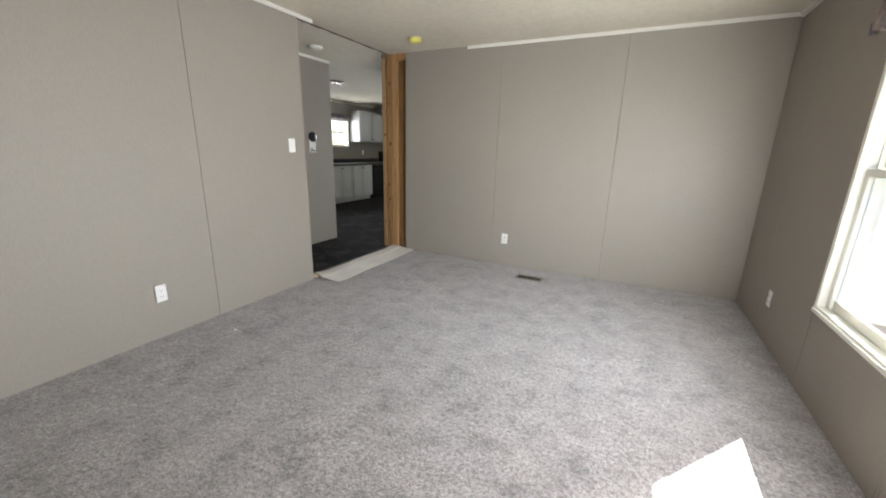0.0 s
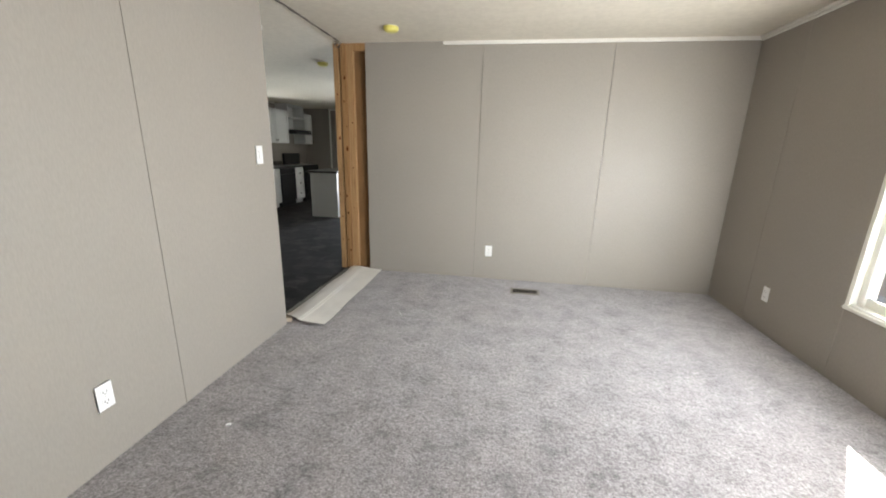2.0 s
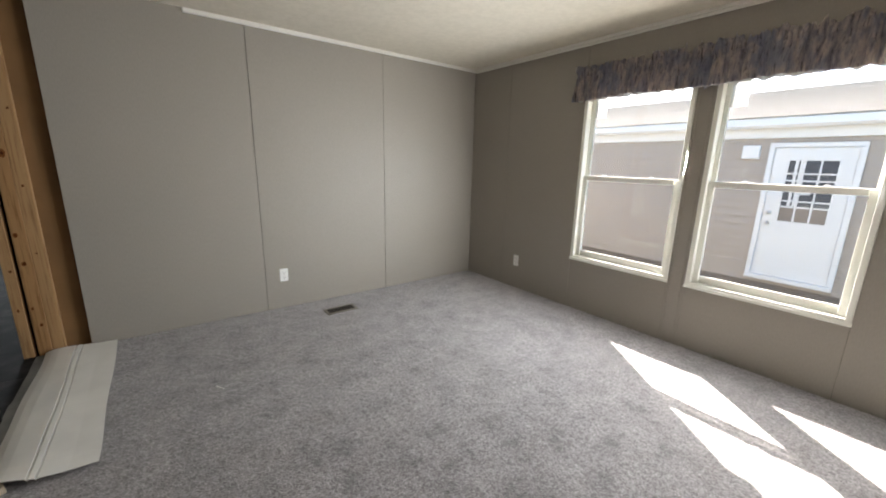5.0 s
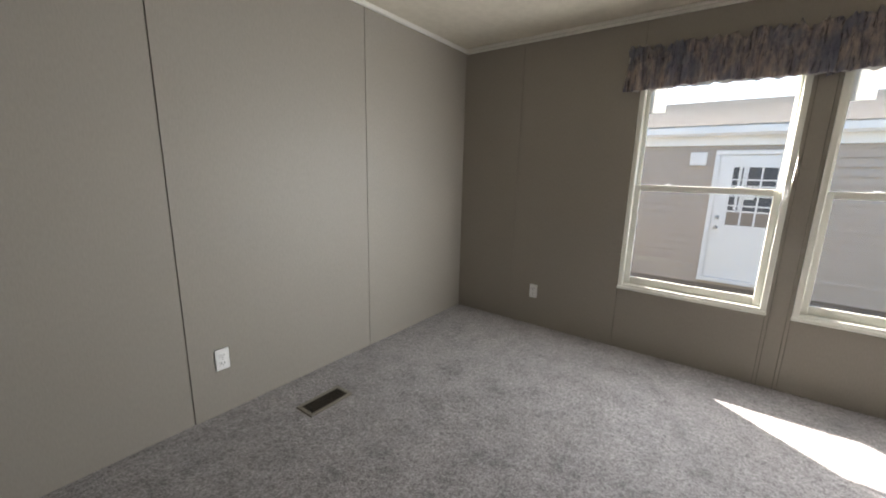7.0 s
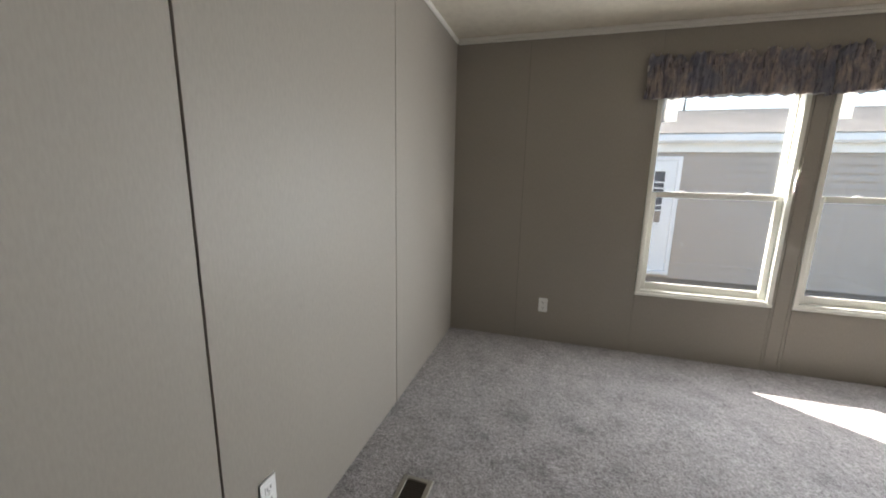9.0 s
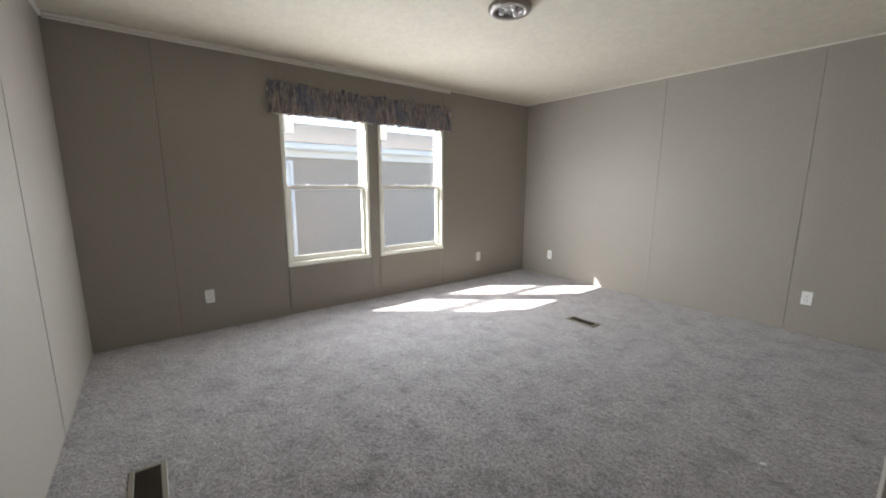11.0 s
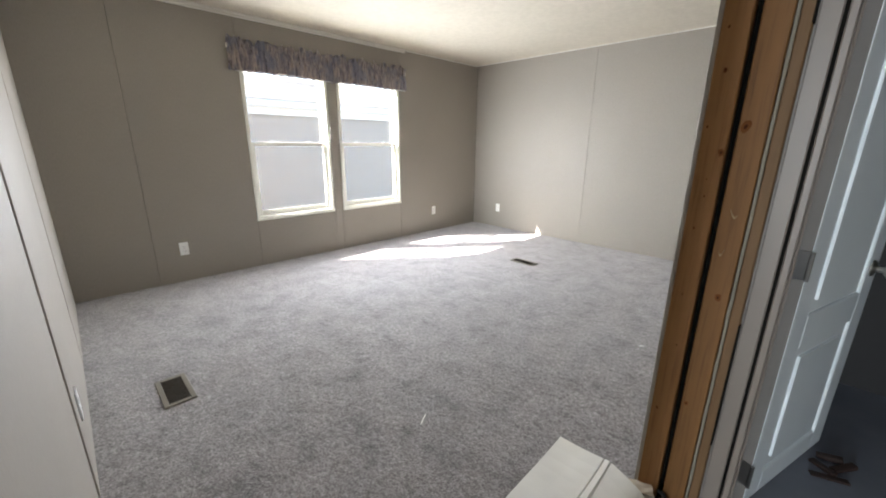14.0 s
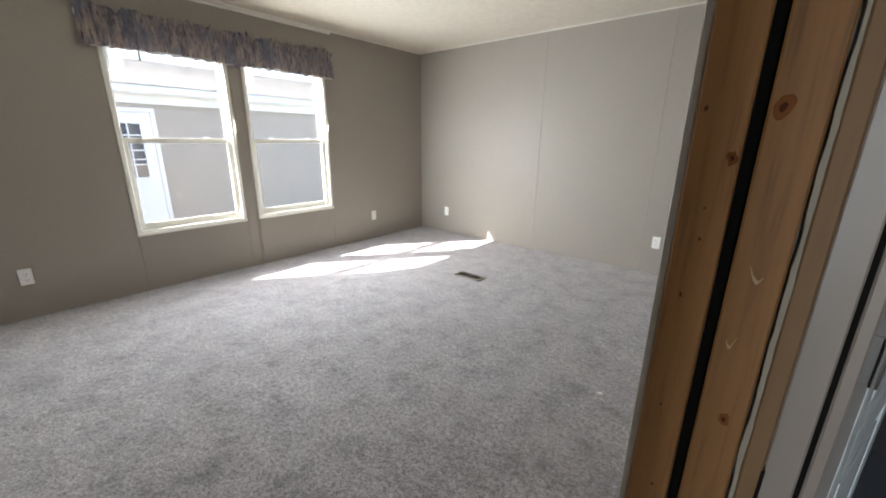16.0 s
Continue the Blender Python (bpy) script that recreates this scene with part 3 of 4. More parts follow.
for i in range(9):
    for j in range(21):
        x, y = -3.075 - 0.457 * i, 1.43 + 0.457 * j
        if x - 0.228 < KX or y + 0.22 > KY:
            continue
        if y < 8.3:
            t = new("tile", tile_me)
            t.location = (x, y, 0)
            t.rotation_euler = (0, 0, math.pi / 2 * ((i * 7 + j * 3) % 4))
            t.parent = kitchen_floor
        else:
            box(far_tiles, x - 0.2275, x + 0.2275, y - 0.2275, y + 0.2275, -0.0012, 0.0012)
tagged(part("far_tiles", far_tiles, M_VFLOOR, kitchen_floor), kind="stuff")


# ---- windows ----
def window(name, y0, y1, label):
    w = thing(name, (XE, (y0 + y1) / 2, WZ0), label, "window", kind="structure")
    a, b = y0 - (y0 + y1) / 2, y1 - (y0 + y1) / 2
    h = WZ1 - WZ0
    f = 0.032
    bm = boxes([(-0.006, 0.13, a, a + f, 0, h), (-0.006, 0.13, b - f, b, 0, h), (-0.006, 0.13, a + f, b - f, h - f, h), (-0.004, 0.13, a + f, b - f, 0, 0.030)], 0.003)
    part("window_frame", bm, M_VINYL, w)
    bm = boxes([(-0.012, 0.0, a - 0.004, b + 0.004, -0.012, 0.012)], 0.003)
    part("window_sill", bm, M_VINYL, w, "narrow white vinyl sill lip")
    mid = 1.238 - WZ0
    s = 0.038
    # lower sash stands inside, upper sash outside
    bm = boxes([(0.030, 0.062, a + f, a + f + s, 0.03, mid + 0.02), (0.030, 0.062, b - f - s, b - f, 0.03, mid + 0.02), (0.044, 0.060, a + f + s, b - f - s, 0.03, 0.085), (0.026, 0.062, a + f + s, b - f - s, mid - 0.018, mid + 0.022)], 0.003)
    lower = part("lower_sash", bm, M_VINYL, w)
    for q in (a + 0.24, b - 0.24):
        bm = boxes([(0.020, 0.044, q - 0.022, q + 0.022, mid + 0.022, mid + 0.028), (0.026, 0.036, q - 0.008, q + 0.014, mid + 0.028, mid + 0.033)], 0.003)
        part("sash_latch", bm, M_PLATE, lower, "small white sash latch")
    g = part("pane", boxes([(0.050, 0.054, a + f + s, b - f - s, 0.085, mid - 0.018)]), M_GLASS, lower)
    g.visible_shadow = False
    s2 = 0.022
    bm = boxes([(0.088, 0.116, a + f, a + f + s2, mid - 0.01, h - f), (0.088, 0.116, b - f - s2, b - f, mid - 0.01, h - f), (0.088, 0.116, a + f + s2, b - f - s2, h - f - s2, h - f), (0.088, 0.116, a + f + s2, b - f - s2, mid - 0.01, mid + 0.018)], 0.003)
    upper = part("upper_sash", bm, M_VINYL, w)
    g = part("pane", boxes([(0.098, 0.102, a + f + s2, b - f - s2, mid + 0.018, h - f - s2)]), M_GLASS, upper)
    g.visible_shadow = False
    part("label_sticker", boxes([(0.0955, 0.0970, b - f - s2 - 0.10, b - f - s2, h - f - 0.24, h - f - s2)]), M_LABEL, upper, "white paper label stuck on the glass")
    part("jamb_track", boxes([(0.0625, 0.0675, a + f, a + f + 0.012, mid, h - f), (0.0625, 0.0675, b - f - 0.012, b - f, mid, h - f)]), M_VINYL, w)
    return w


window("window_1", *WIN[0], "white vinyl single-hung window, closed, lower sash inside")
window("window_2", *WIN[1], "white vinyl single-hung window, closed, beside its twin")


# ---- valances ----
def valance(y0, y1, seed):
    """Cloth gathered on a rod: a ruffled heading, a pinched rod pocket, a skirt of deep folds."""
    v = thing("valance", (XE - 0.03, (y0 + y1) / 2, 1.90), "gathered printed cotton valance with ruffled top, on a rod", "valance", "valances over the windows")
    n, L = 560, y1 - y0
    zs = [0.0, 0.012, 0.03, 0.06, 0.09, 0.12, 0.15, 0.172, 0.186, 0.196, 0.204, 0.212, 0.220, 0.232, 0.246, 0.260]
    bm = bmesh.new()
    grid = []
    for i in range(n + 1):
        u = i / n
        yy = u * L
        wander = yy + 0.03 * noise.noise((yy * 5, seed, 2)) + 0.010 * noise.noise((yy * 17, seed, 6))
        fold = 0.013 * math.sin(wander * 74 + seed) + 0.008 * noise.noise((yy * 26, seed, 4)) + 0.005 * math.sin(wander * 163 + 2 * seed)
        pinch = 0.004 * math.sin(wander * 210 + seed) + 0.003 * noise.noise((yy * 90, seed, 3))
        crimp = 0.015 * math.sin(wander * 104 + seed) + 0.013 * noise.noise((yy * 55, seed, 9))
        tall = 0.040 * noise.noise((yy * 13, seed, 0)) + 0.046 * noise.noise((yy * 34, seed + 3, 0)) + 0.018 * noise.noise((yy * 80, seed, 7))
        hem = 0.007 * math.sin(yy * 9 + seed) + 0.009 * noise.noise((yy * 15, 5, seed)) + 0.004 * noise.noise((yy * 40, 2, seed))
        edge = max(0.0, 1 - min(u, 1 - u) / 0.05)
        turn = (1 if u > 0.5 else -1) * edge
        col = []
        for z in zs:
            if z < 0.196:
                k = z / 0.196
                off = fold * (1.25 - 0.95 * k) + pinch * k
                belly = -0.020 - 0.020 * math.sin(min(1.0, 0.15 + k) * math.pi) * 0.8 + 0.006 * k
            elif z <= 0.220:
                off, belly = pinch, -0.022
            else:
                k = (z - 0.220) / 0.040
                off, belly = pinch * (1 - k) + crimp * k, -0.022 - 0.008 * k
            up = max(0.0, (z - 0.214) / 0.046)
            zz = z + hem * (1 - z / 0.26) ** 2 + tall * up - 0.012 * edge * (1 - z / 0.26)
            yo = yy - L / 2 + 0.012 * noise.noise((yy * 30, z * 22, seed)) * (0.6 + up) + turn * (0.016 * (1 - z / 0.2) if z < 0.2 else 0.008 * up)
            col.append(bm.verts.new((min(belly + off + 0.022 * edge * edge, 0.024), yo, zz)))
        grid.append(col)
    for a, b in zip(grid, grid[1:]):
        for k in range(len(zs) - 1):
            bm.faces.new((a[k], b[k], b[k + 1], a[k + 1]))
    ob = part("cloth", bm, M_CLOTH, v, smooth=True)
    ob.modifiers.new("thickness", "SOLIDIFY").thickness = 0.0015
    bm = bmesh.new()
    low = [(bm.verts.new((0.004 + 0.006 * math.sin(i * 0.9), -L / 2 + L * i / 160, -0.006 + 0.016 * noise.noise((i * 0.13, seed, 1)) + 0.004 * noise.noise((i * 0.6, seed, 5)))), bm.verts.new((0.004, -L / 2 + L * i / 160, 0.10))) for i in range(161)]
    for (a, c), (b, d) in zip(low, low[1:]):
        bm.faces.new((a, b, d, c))
    ob = part("lining", bm, M_LABEL, v, "thin white lining that shows below the hem", True)
    ob.modifiers.new("thickness", "SOLIDIFY").thickness = 0.001
    return v


valance(1.835, 2.868, 3)
valance(0.815, 1.842, 8)
rod = thing("curtain_rod", (XE, 1.84, 2.10), "thin white curtain rod bent back to the wall", "curtain rod")
bm = bmesh.new()
tube(bm, (-0.024, -1.02, 0), (-0.024, 1.02, 0), 0.007, n=10)
part("rod", bm, M_TRIM, rod)
for s in (-1.02, 1.02):
    bm = bmesh.new()
    box(bm, -0.03, 0.0, s - 0.012, s + 0.012, -0.02, 0.02, 0.003)
    part("bracket", bm, M_TRIM, rod)


# ---- electrical plates ----
def outlet(u, z, wall, label="white plastic outlet plate on the wall"):
    """A duplex outlet; its plate faces local -y."""
    m = {"n": pose(u, YN - 0.005, z), "e": pose(XE, u, z, 0, 0, -90), "s": pose(u, YS, z, 0, 0, 180), "w": pose(XW, u, z, 0, 0, 90)}[wall]
    o = tagged(new("outlet"), label, "outlet", "outlets along the walls")
    o.matrix_world = m
    bm = boxes([(-0.036, 0.036, -0.006, 0, -0.060, 0.060)], 0.004, 2)
    part("plate", bm, M_PLATE, o)
    for dz in (-0.022, 0.022):
        f = part("socket", boxes([(-0.017, 0.017, -0.0085, -0.005, dz - 0.015, dz + 0.015)], 0.004), M_PLATE, o)
        part("slot", boxes([(-0.009, -0.006, -0.0092, -0.0083, dz - 0.004, dz + 0.007), (0.006, 0.009, -0.0092, -0.0083, dz - 0.004, dz + 0.007), (-0.0025, 0.0025, -0.0092, -0.0083, dz - 0.012, dz - 0.007)]), M_SLOT, f)
    b = bmesh.new()
    tube(b, (0, -0.0055, 0), (0, -0.0075, 0), 0.003, n=8)
    part("screw", b, M_STEEL, o)
    return o


outlet(1.394, 0.313, "w")
outlet(-1.249, 0.314, "n")
outlet(3.454, 0.309, "e")
outlet(0.292, 0.303, "e")
outlet(0.506, 0.300, "s")
outlet(-2.168, 0.318, "s")

switch = tagged(new("light_switch"), "white double rocker light switch on the wall's end", "light switch")
switch.matrix_world = pose(XW, 2.608, 1.30, 0, 0, 90)
part("plate", boxes([(-0.036, 0.036, -0.006, 0, -0.060, 0.060)], 0.004, 2), M_PLATE, switch)
part("rocker", boxes([(-0.012, 0.012, -0.012, -0.005, -0.030, 0.030)], 0.003), M_PLATE, switch)


# ---- floor registers ----
def register(loc, rz, w, d, label):
    r = thing("floor_register", loc, label, "floor vent", "floor registers", rz=rz)
    m = 0.024
    part("rim", boxes([(-w / 2, w / 2, -d / 2, -d / 2 + m, -0.004, 0.006), (-w / 2, w / 2, d / 2 - m, d / 2, -0.004, 0.006), (-w / 2, -w / 2 + m, -d / 2 + m, d / 2 - m, -0.004, 0.006), (w / 2 - m, w / 2, -d / 2 + m, d / 2 - m, -0.004, 0.006)], 0.003), M_REGRIM, r)
    # shallow black block stands in for the unlit depth of the duct
    part("duct", boxes([(-w / 2 + m, w / 2 - m, -d / 2 + m, d / 2 - m, -0.02, 0.0035)]), M_DARK, r, "black block painted as the duct's shade below the louvres")
    n = 24
    for i in range(n):
        x = -w / 2 + m + (w - 2 * m) * (i + 0.5) / n
        part("louvre", boxes([(x - 0.0022, x + 0.0022, -d / 2 + m, d / 2 - m, 0.0035, 0.0055)]), M_REG, r)
    return r


register((-0.853, 3.912, -0.001), 0, 0.285, 0.14, "brown metal floor register set in the carpet")
register((-0.855, 0.665, 0.004), 0, 0.285, 0.125, "brown metal floor register near the sunlit end")

# ---- ceiling fittings ----
lamp = thing("ceiling_lamp", (-0.935, 1.86, H), "brushed nickel flush ceiling lamp with no glass shade", "ceiling lamp")
b = bmesh.new()
lathe(b, [(0.128, 0.0), (0.136, -0.008), (0.136, -0.026), (0.126, -0.036), (0.094, -0.038), (0.088, -0.030), (0.086, -0.012), (0.0005, -0.010)])
part("canopy", b, M_LAMP, lamp, smooth=True)
b = bmesh.new()
lathe(b, [(0.080, -0.0105), (0.080, -0.018), (0.0005, -0.0185)])
part("reflector", b, M_HINGE, lamp, smooth=True)
for a in (0.6, 2.7, 4.8):
    b = bmesh.new()
    x, y = 0.05 * math.cos(a), 0.05 * math.sin(a)
    tube(b, (x, y, -0.01), (x * 1.1, y * 1.1, -0.045), 0.017, 0.014, n=14)
    part("socket", b, M_PLATE, lamp, "white lamp socket", True)
b = bmesh.new()
tube(b, (0, 0, -0.012), (0, 0, -0.055), 0.005, n=8)
part("stem", b, M_HINGE, lamp)


def alarm(x, y, z=H):
    a = thing("smoke_alarm", (x, y, z), "smoke alarm under a yellow dust cover", "smoke alarm", "smoke alarms on the ceilings")
    b = bmesh.new()
    lathe(b, [(0.064, 0.0), (0.064, -0.010), (0.058, -0.014), (0.0005, -0.014)])
    part("base", b, M_PLATE, a, "white plastic base", True)
    b = bmesh.new()
    lathe(b, [(0.0655, -0.004), (0.066, -0.018), (0.058, -0.034), (0.046, -0.042), (0.0005, -0.044)])
    part("dust_cover", b, M_YELLOW, a, smooth=True)
    b = boxes([(0.03, 0.062, -0.012, 0.012, -0.040, -0.026)], 0.004)
    part("tab", b, M_YELLOW, a)


alarm(-2.184, 3.77)
alarm(-3.455, 5.08, H - 0.004)


def flush_light(x, y, r, metal, sockets=True):
    a = thing("ceiling_light", (x, y, H - 0.004), "small flush ceiling light base with no shade", "ceiling light")
    b = bmesh.new()
    lathe(b, [(r, 0.0), (r, -0.014), (r * 0.9, -0.026), (r * 0.6, -0.03), (0.0005, -0.03)])
    part("canopy", b, metal, a, smooth=True)
    for s in ((-1, 1) if sockets else ()):
        b = bmesh.new()
        tube(b, (s * r * 0.4, 0, -0.028), (s * r * 0.5, 0, -0.065), 0.018, n=12)
        part("socket", b, M_PLATE, a, "white lamp socket", True)


flush_light(-4.80, 5.56, 0.12, M_STEEL)
flush_light(-4.46, 8.28, 0.13, M_HINGE)
flush_light(-3.40, 3.63, 0.08, M_TRIM, False)

torn = thing("torn_tape", (-2.852, 4.19, H), "curled scrap of torn dark seam tape hanging by the post", "torn tape")
b = bmesh.new()
prev = None
for i in range(15):
    t = i / 14
    ang = t * 5.2
    cur = [b.verts.new((-0.030 * math.sin(ang) - 0.01, s_ - 0.02 * t, -0.012 - 0.030 * (1 - math.cos(ang)) * 0.8)) for s_ in (-0.012, 0.012)]
    if prev:
        b.faces.new((prev[0], prev[1], cur[1], cur[0]))
    prev = cur
o = part("curl", b, M_CORE, torn, smooth=True)
o.modifiers.new("thickness", "SOLIDIFY").thickness = 0.0015
part("stub", boxes([(-0.03, 0.02, -0.03, 0.03, -0.014, 0.0)], 0.003), M_GYP, torn, "broken bit of ceiling board")

# ---- loose things on the floor ----
# scrap of panel laid along the opening, creased and slightly curled
bm = bmesh.new()
prof = [(-2.835, 0.004), (-2.80, 0.016), (-2.76, 0.022), (-2.70, 0.024), (-2.678, 0.0245), (-2.6725, 0.0135), (-2.667, 0.0235), (-2.648, 0.0215), (-2.6435, 0.0125), (-2.639, 0.0195), (-2.55, 0.013), (-2.455, 0.010)]
N = 24
cols = []
for i in range(N + 1):
    u = i / N
    yy = 2.775 + (4.235 - 2.775) * u
    curl = 0.028 * max(0, 1 - u / 0.12) ** 2 + 0.012 * max(0, (u - 0.85) / 0.15) ** 2
    cols.append([bm.verts.new((x + 0.004 * math.sin(u * 9 + x * 20), yy + 0.42 * max(0, (-2.66 - x)) * (1 - u), z + 0.003 + curl * (0.35 + 0.65 * max(0, min(1, (-2.6 - x) / 0.2))) + 0.002 * math.sin(u * 14 + x * 9))) for x, z in prof])
pts = [[v.co.copy() for v in c] for c in cols]
bm.free()
M_SCRAPCARD = plain("cream panel back", (0.75, 0.735, 0.69), 0.6, vary=0.08)
strip = thing("panel_scrap", (-2.64, 3.5, 0), "cream strip of thin panel lying creased along the opening", "panel scrap")
for nm, k0, k1, lb in (("raised_edge", 0, 6, "raised edge along the opening"), ("flat_flap", 6, 11, "")):
    bm = bmesh.new()
    rows_v = [[bm.verts.new(p - Vector((-2.64, 3.5, 0))) for p in c[k0:k1 + 1]] for c in pts]
    for a, b in zip(rows_v, rows_v[1:]):
        for k in range(k1 - k0):
            bm.faces.new((a[k], b[k], b[k + 1], a[k + 1]))
    o = part(nm, bm, M_SCRAPCARD, strip, lb)
    o.modifiers.new("thickness", "SOLIDIFY").thickness = 0.003

b = bmesh.new()
rnd = random.Random(2)
y = 2.78
while y < 4.2:
    d = rnd.uniform(0.03, 0.12)
    box(b, -2.882 + rnd.uniform(-0.006, 0.006), -2.832, y, y + d + 0.004, -0.004, rnd.uniform(0.003, 0.007), 0.002)
    y += d
tagged(lone("sealant_strip", b, M_SEAL, "crumbled grey sealant along the floor joint", "sealant"), kind="stuff")

b = bmesh.new()
tube(b, (0, -0.034, 0.008), (0, 0.034, 0.007), 0.003, n=8)
lone("screw_stick", b, M_TRIM, "small white plastic stick lying on the carpet", "plastic stick", (-1.935, 3.126, 0), 30)
b = boxes([(-0.012, 0.012, -0.008, 0.008, 0.004, 0.012)], 0.003)
lone("paper_bit", b, M_PAPER, "tiny white scrap on the carpet", "scrap", (-2.42, 1.66, 0), 30)

def rubble(loc, rz):
    """A snapped corner of panel board, rough on every side."""
    b = bmesh.new()
    box(b, -0.045, 0.045, -0.028, 0.028, 0.0, 0.030)
    bmesh.ops.subdivide_edges(b, edges=b.edges[:], cuts=4, use_grid_fill=True)
    for v in b.verts:
        k = noise.noise_vector(v.co * 45)
        v.co += Vector((k.x * 0.006, k.y * 0.006, k.z * 0.005 if v.co.z > 0.004 else 0.0))
    return lone("broken_board", b, plain("torn board paper", (0.55, 0.47, 0.36), 0.85, vary=0.3, bumpy=0.5), "torn cream chunk of wall board beside the studs", "board scrap", loc, rz)


rubble((-2.790, 2.806, 0.004), 25)
b = bmesh.new()
last = None
for i in range(15):
    a = i / 14 * 4.4
    p = Vector((0.024 * math.cos(a), 0.020 * math.sin(a), 0.010 + 0.0022 * i))
    if last is not None:
        tube(b, last, p, 0.0075, n=8)
    last = p
lone("cable_stub", b, M_BLACK, "short curl of black cable at the foot of the studs", "cable", (-2.852, 2.800, 0.0), 40, True)

# ---- the hall door and its frame ----
door_frame = thing("door_frame", (-3.40, DY, 0), "grey wrapped door casing with a white jamb", "door frame", kind="structure")


def dpart(name, rows, mat, parent, label="", bevel=0.003):
    return local(part(name, boxes(rows, bevel), mat, None, label), parent)


dpart("casing", [(-3.008, -2.963, DY - 0.002, DY + 0.012, 0, 2.10)], M_CASING, door_frame)
dpart("casing", [(-3.80, -3.75, DY, DY + 0.012, 0, 2.10)], M_CASING, door_frame)
dpart("casing", [(-3.75, -3.010, DY, DY + 0.012, 2.05, 2.10)], M_CASING, door_frame)
# black strip painted as the shade between casing and jamb
dpart("shadow_gap", [(-3.0168, -3.0082, DY - 0.05, DY + 0.001, 0, 2.05)], M_DARK, door_frame, "black strip painted in as shade beside the jamb", 0.0)
dpart("jamb", [(-3.036, -3.017, DY - 0.10, DY + 0.004, 0, 2.05)], M_CASING, door_frame)
dpart("jamb", [(-3.745, -3.725, DY - 0.11, DY, 0, 2.05)], M_CASING, door_frame)
dpart("jamb", [(-3.725, -3.036, DY - 0.11, DY, 2.03, 2.05)], M_CASING, door_frame)
dpart("door_stop", [(-3.043, -3.0365, DY - 0.065, DY - 0.03, 0, 2.03)], M_CASING, door_frame)

door = tagged(new("door_1"), "white two-panel interior door standing open into the closet", "door", kind="structure")
door.matrix_world = pose(-3.072, DY - 0.105, 0.012, 0, 0, -106.6)
W, HD = 0.66, 2.01
rows = [(0, W, 0.010, 0.025, 0, HD)]
for x0, x1, z0, z1 in ((0, 0.11, 0, HD), (W - 0.11, W, 0, HD), (0.11, W - 0.11, 0, 0.095), (0.11, W - 0.11, 0.605, 0.725), (0.11, W - 0.11, HD - 0.13, HD)):
    rows.append((x0, x1, 0, 0.035, z0, z1))
part("slab", boxes(rows, 0.004), M_DOOR, door)
for z0, z1 in ((0.095, 0.605), (0.725, HD - 0.13)):
    part("door_panel", boxes([(0.142, W - 0.142, 0.001, 0.034, z0 + 0.032, z1 - 0.032)], 0.014, 2), M_DOOR, door)
b = bmesh.new()
for s, y in ((-1, 0.0), (1, 0.035)):
    lathe(b, [(0.032, 0.0), (0.030, 0.006), (0.012, 0.010), (0.011, 0.030), (0.026, 0.042), (0.028, 0.056), (0.018, 0.066), (0.0005, 0.067)], 20, Matrix.Translation((W - 0.06, y, 0.815)) @ pose(0, 0, 0, 90 * -s if s < 0 else -90).to_3x3().to_4x4() if s > 0 else Matrix.Translation((W - 0.06, y, 0.815)) @ pose(0, 0, 0, 90))
part("knob", b, M_STEEL, door, "brushed nickel knob", True)
part("edge_strip", boxes([(-0.0015, -0.0002, 0.001, 0.034, 0.002, HD - 0.002)]), M_EDGE, door, "taupe strip on the hinge edge")
for z in (0.13, 0.91, 1.80):
    b = boxes([(-0.004, 0.0, 0.0, 0.034, z - 0.045, z + 0.045)], 0.001)
    tube(b, (-0.006, -0.004, z - 0.045), (-0.006, -0.004, z + 0.045), 0.006, n=10)
    part("hinge", b, M_HINGE, door, "satin steel hinge")

setting("closet_floor", boxes([(-3.80, -2.933, 1.281, DY - 0.095, 0.0015, 0.006)]), M_CLOSETFLOOR, "blue grey closet floor", "floor")
scraps = thing("wood_scraps", (-3.295, 2.20, 0.006), "splintered brown wood scraps on the closet floor", "wood scraps")
for k, (dx, dy, rz, l) in enumerate(((0, 0, 20, 0.12), (0.02, -0.05, -35, 0.09), (-0.04, -0.10, 50, 0.10), (0.0, -0.13, 5, 0.08))):
    b = boxes([(-l / 2, l / 2, -0.014, 0.014, 0, 0.010 + 0.004 * k)], 0.003)
    p = part("splinter", b, M_SCRAP, scraps)
    p.matrix_local = pose(dx, dy, 0, 0, 4 * k, rz)

# ---- thermostat on the hall wall ----
th = tagged(new("thermostat"), "black round thermostat on a white card, hung on the wall", "thermostat")
th.matrix_world = pose(-3.81, 3.905, 1.35, 0, 0, 90)
part("card", boxes([(-0.055, 0.055, -0.006, 0, -0.13, 0.06)], 0.002), M_PLATE, th)
b = bmesh.new()
lathe(b, [(0.062, 0), (0.062, 0.02), (0.05, 0.032), (0.0005, 0.034)], 28, Matrix.Translation((0, -0.004, 0.065)) @ pose(0, 0, 0, 90))
part("dial", b, M_BLACK, th, "glossy black round dial", True)
part("print_bars", boxes([(-0.04, 0.04, -0.0075, -0.0055, -0.118, -0.100), (-0.04, 0.0, -0.0075, -0.0055, -0.09, -0.08)]), M_BLACK, th, "dark printed bars")

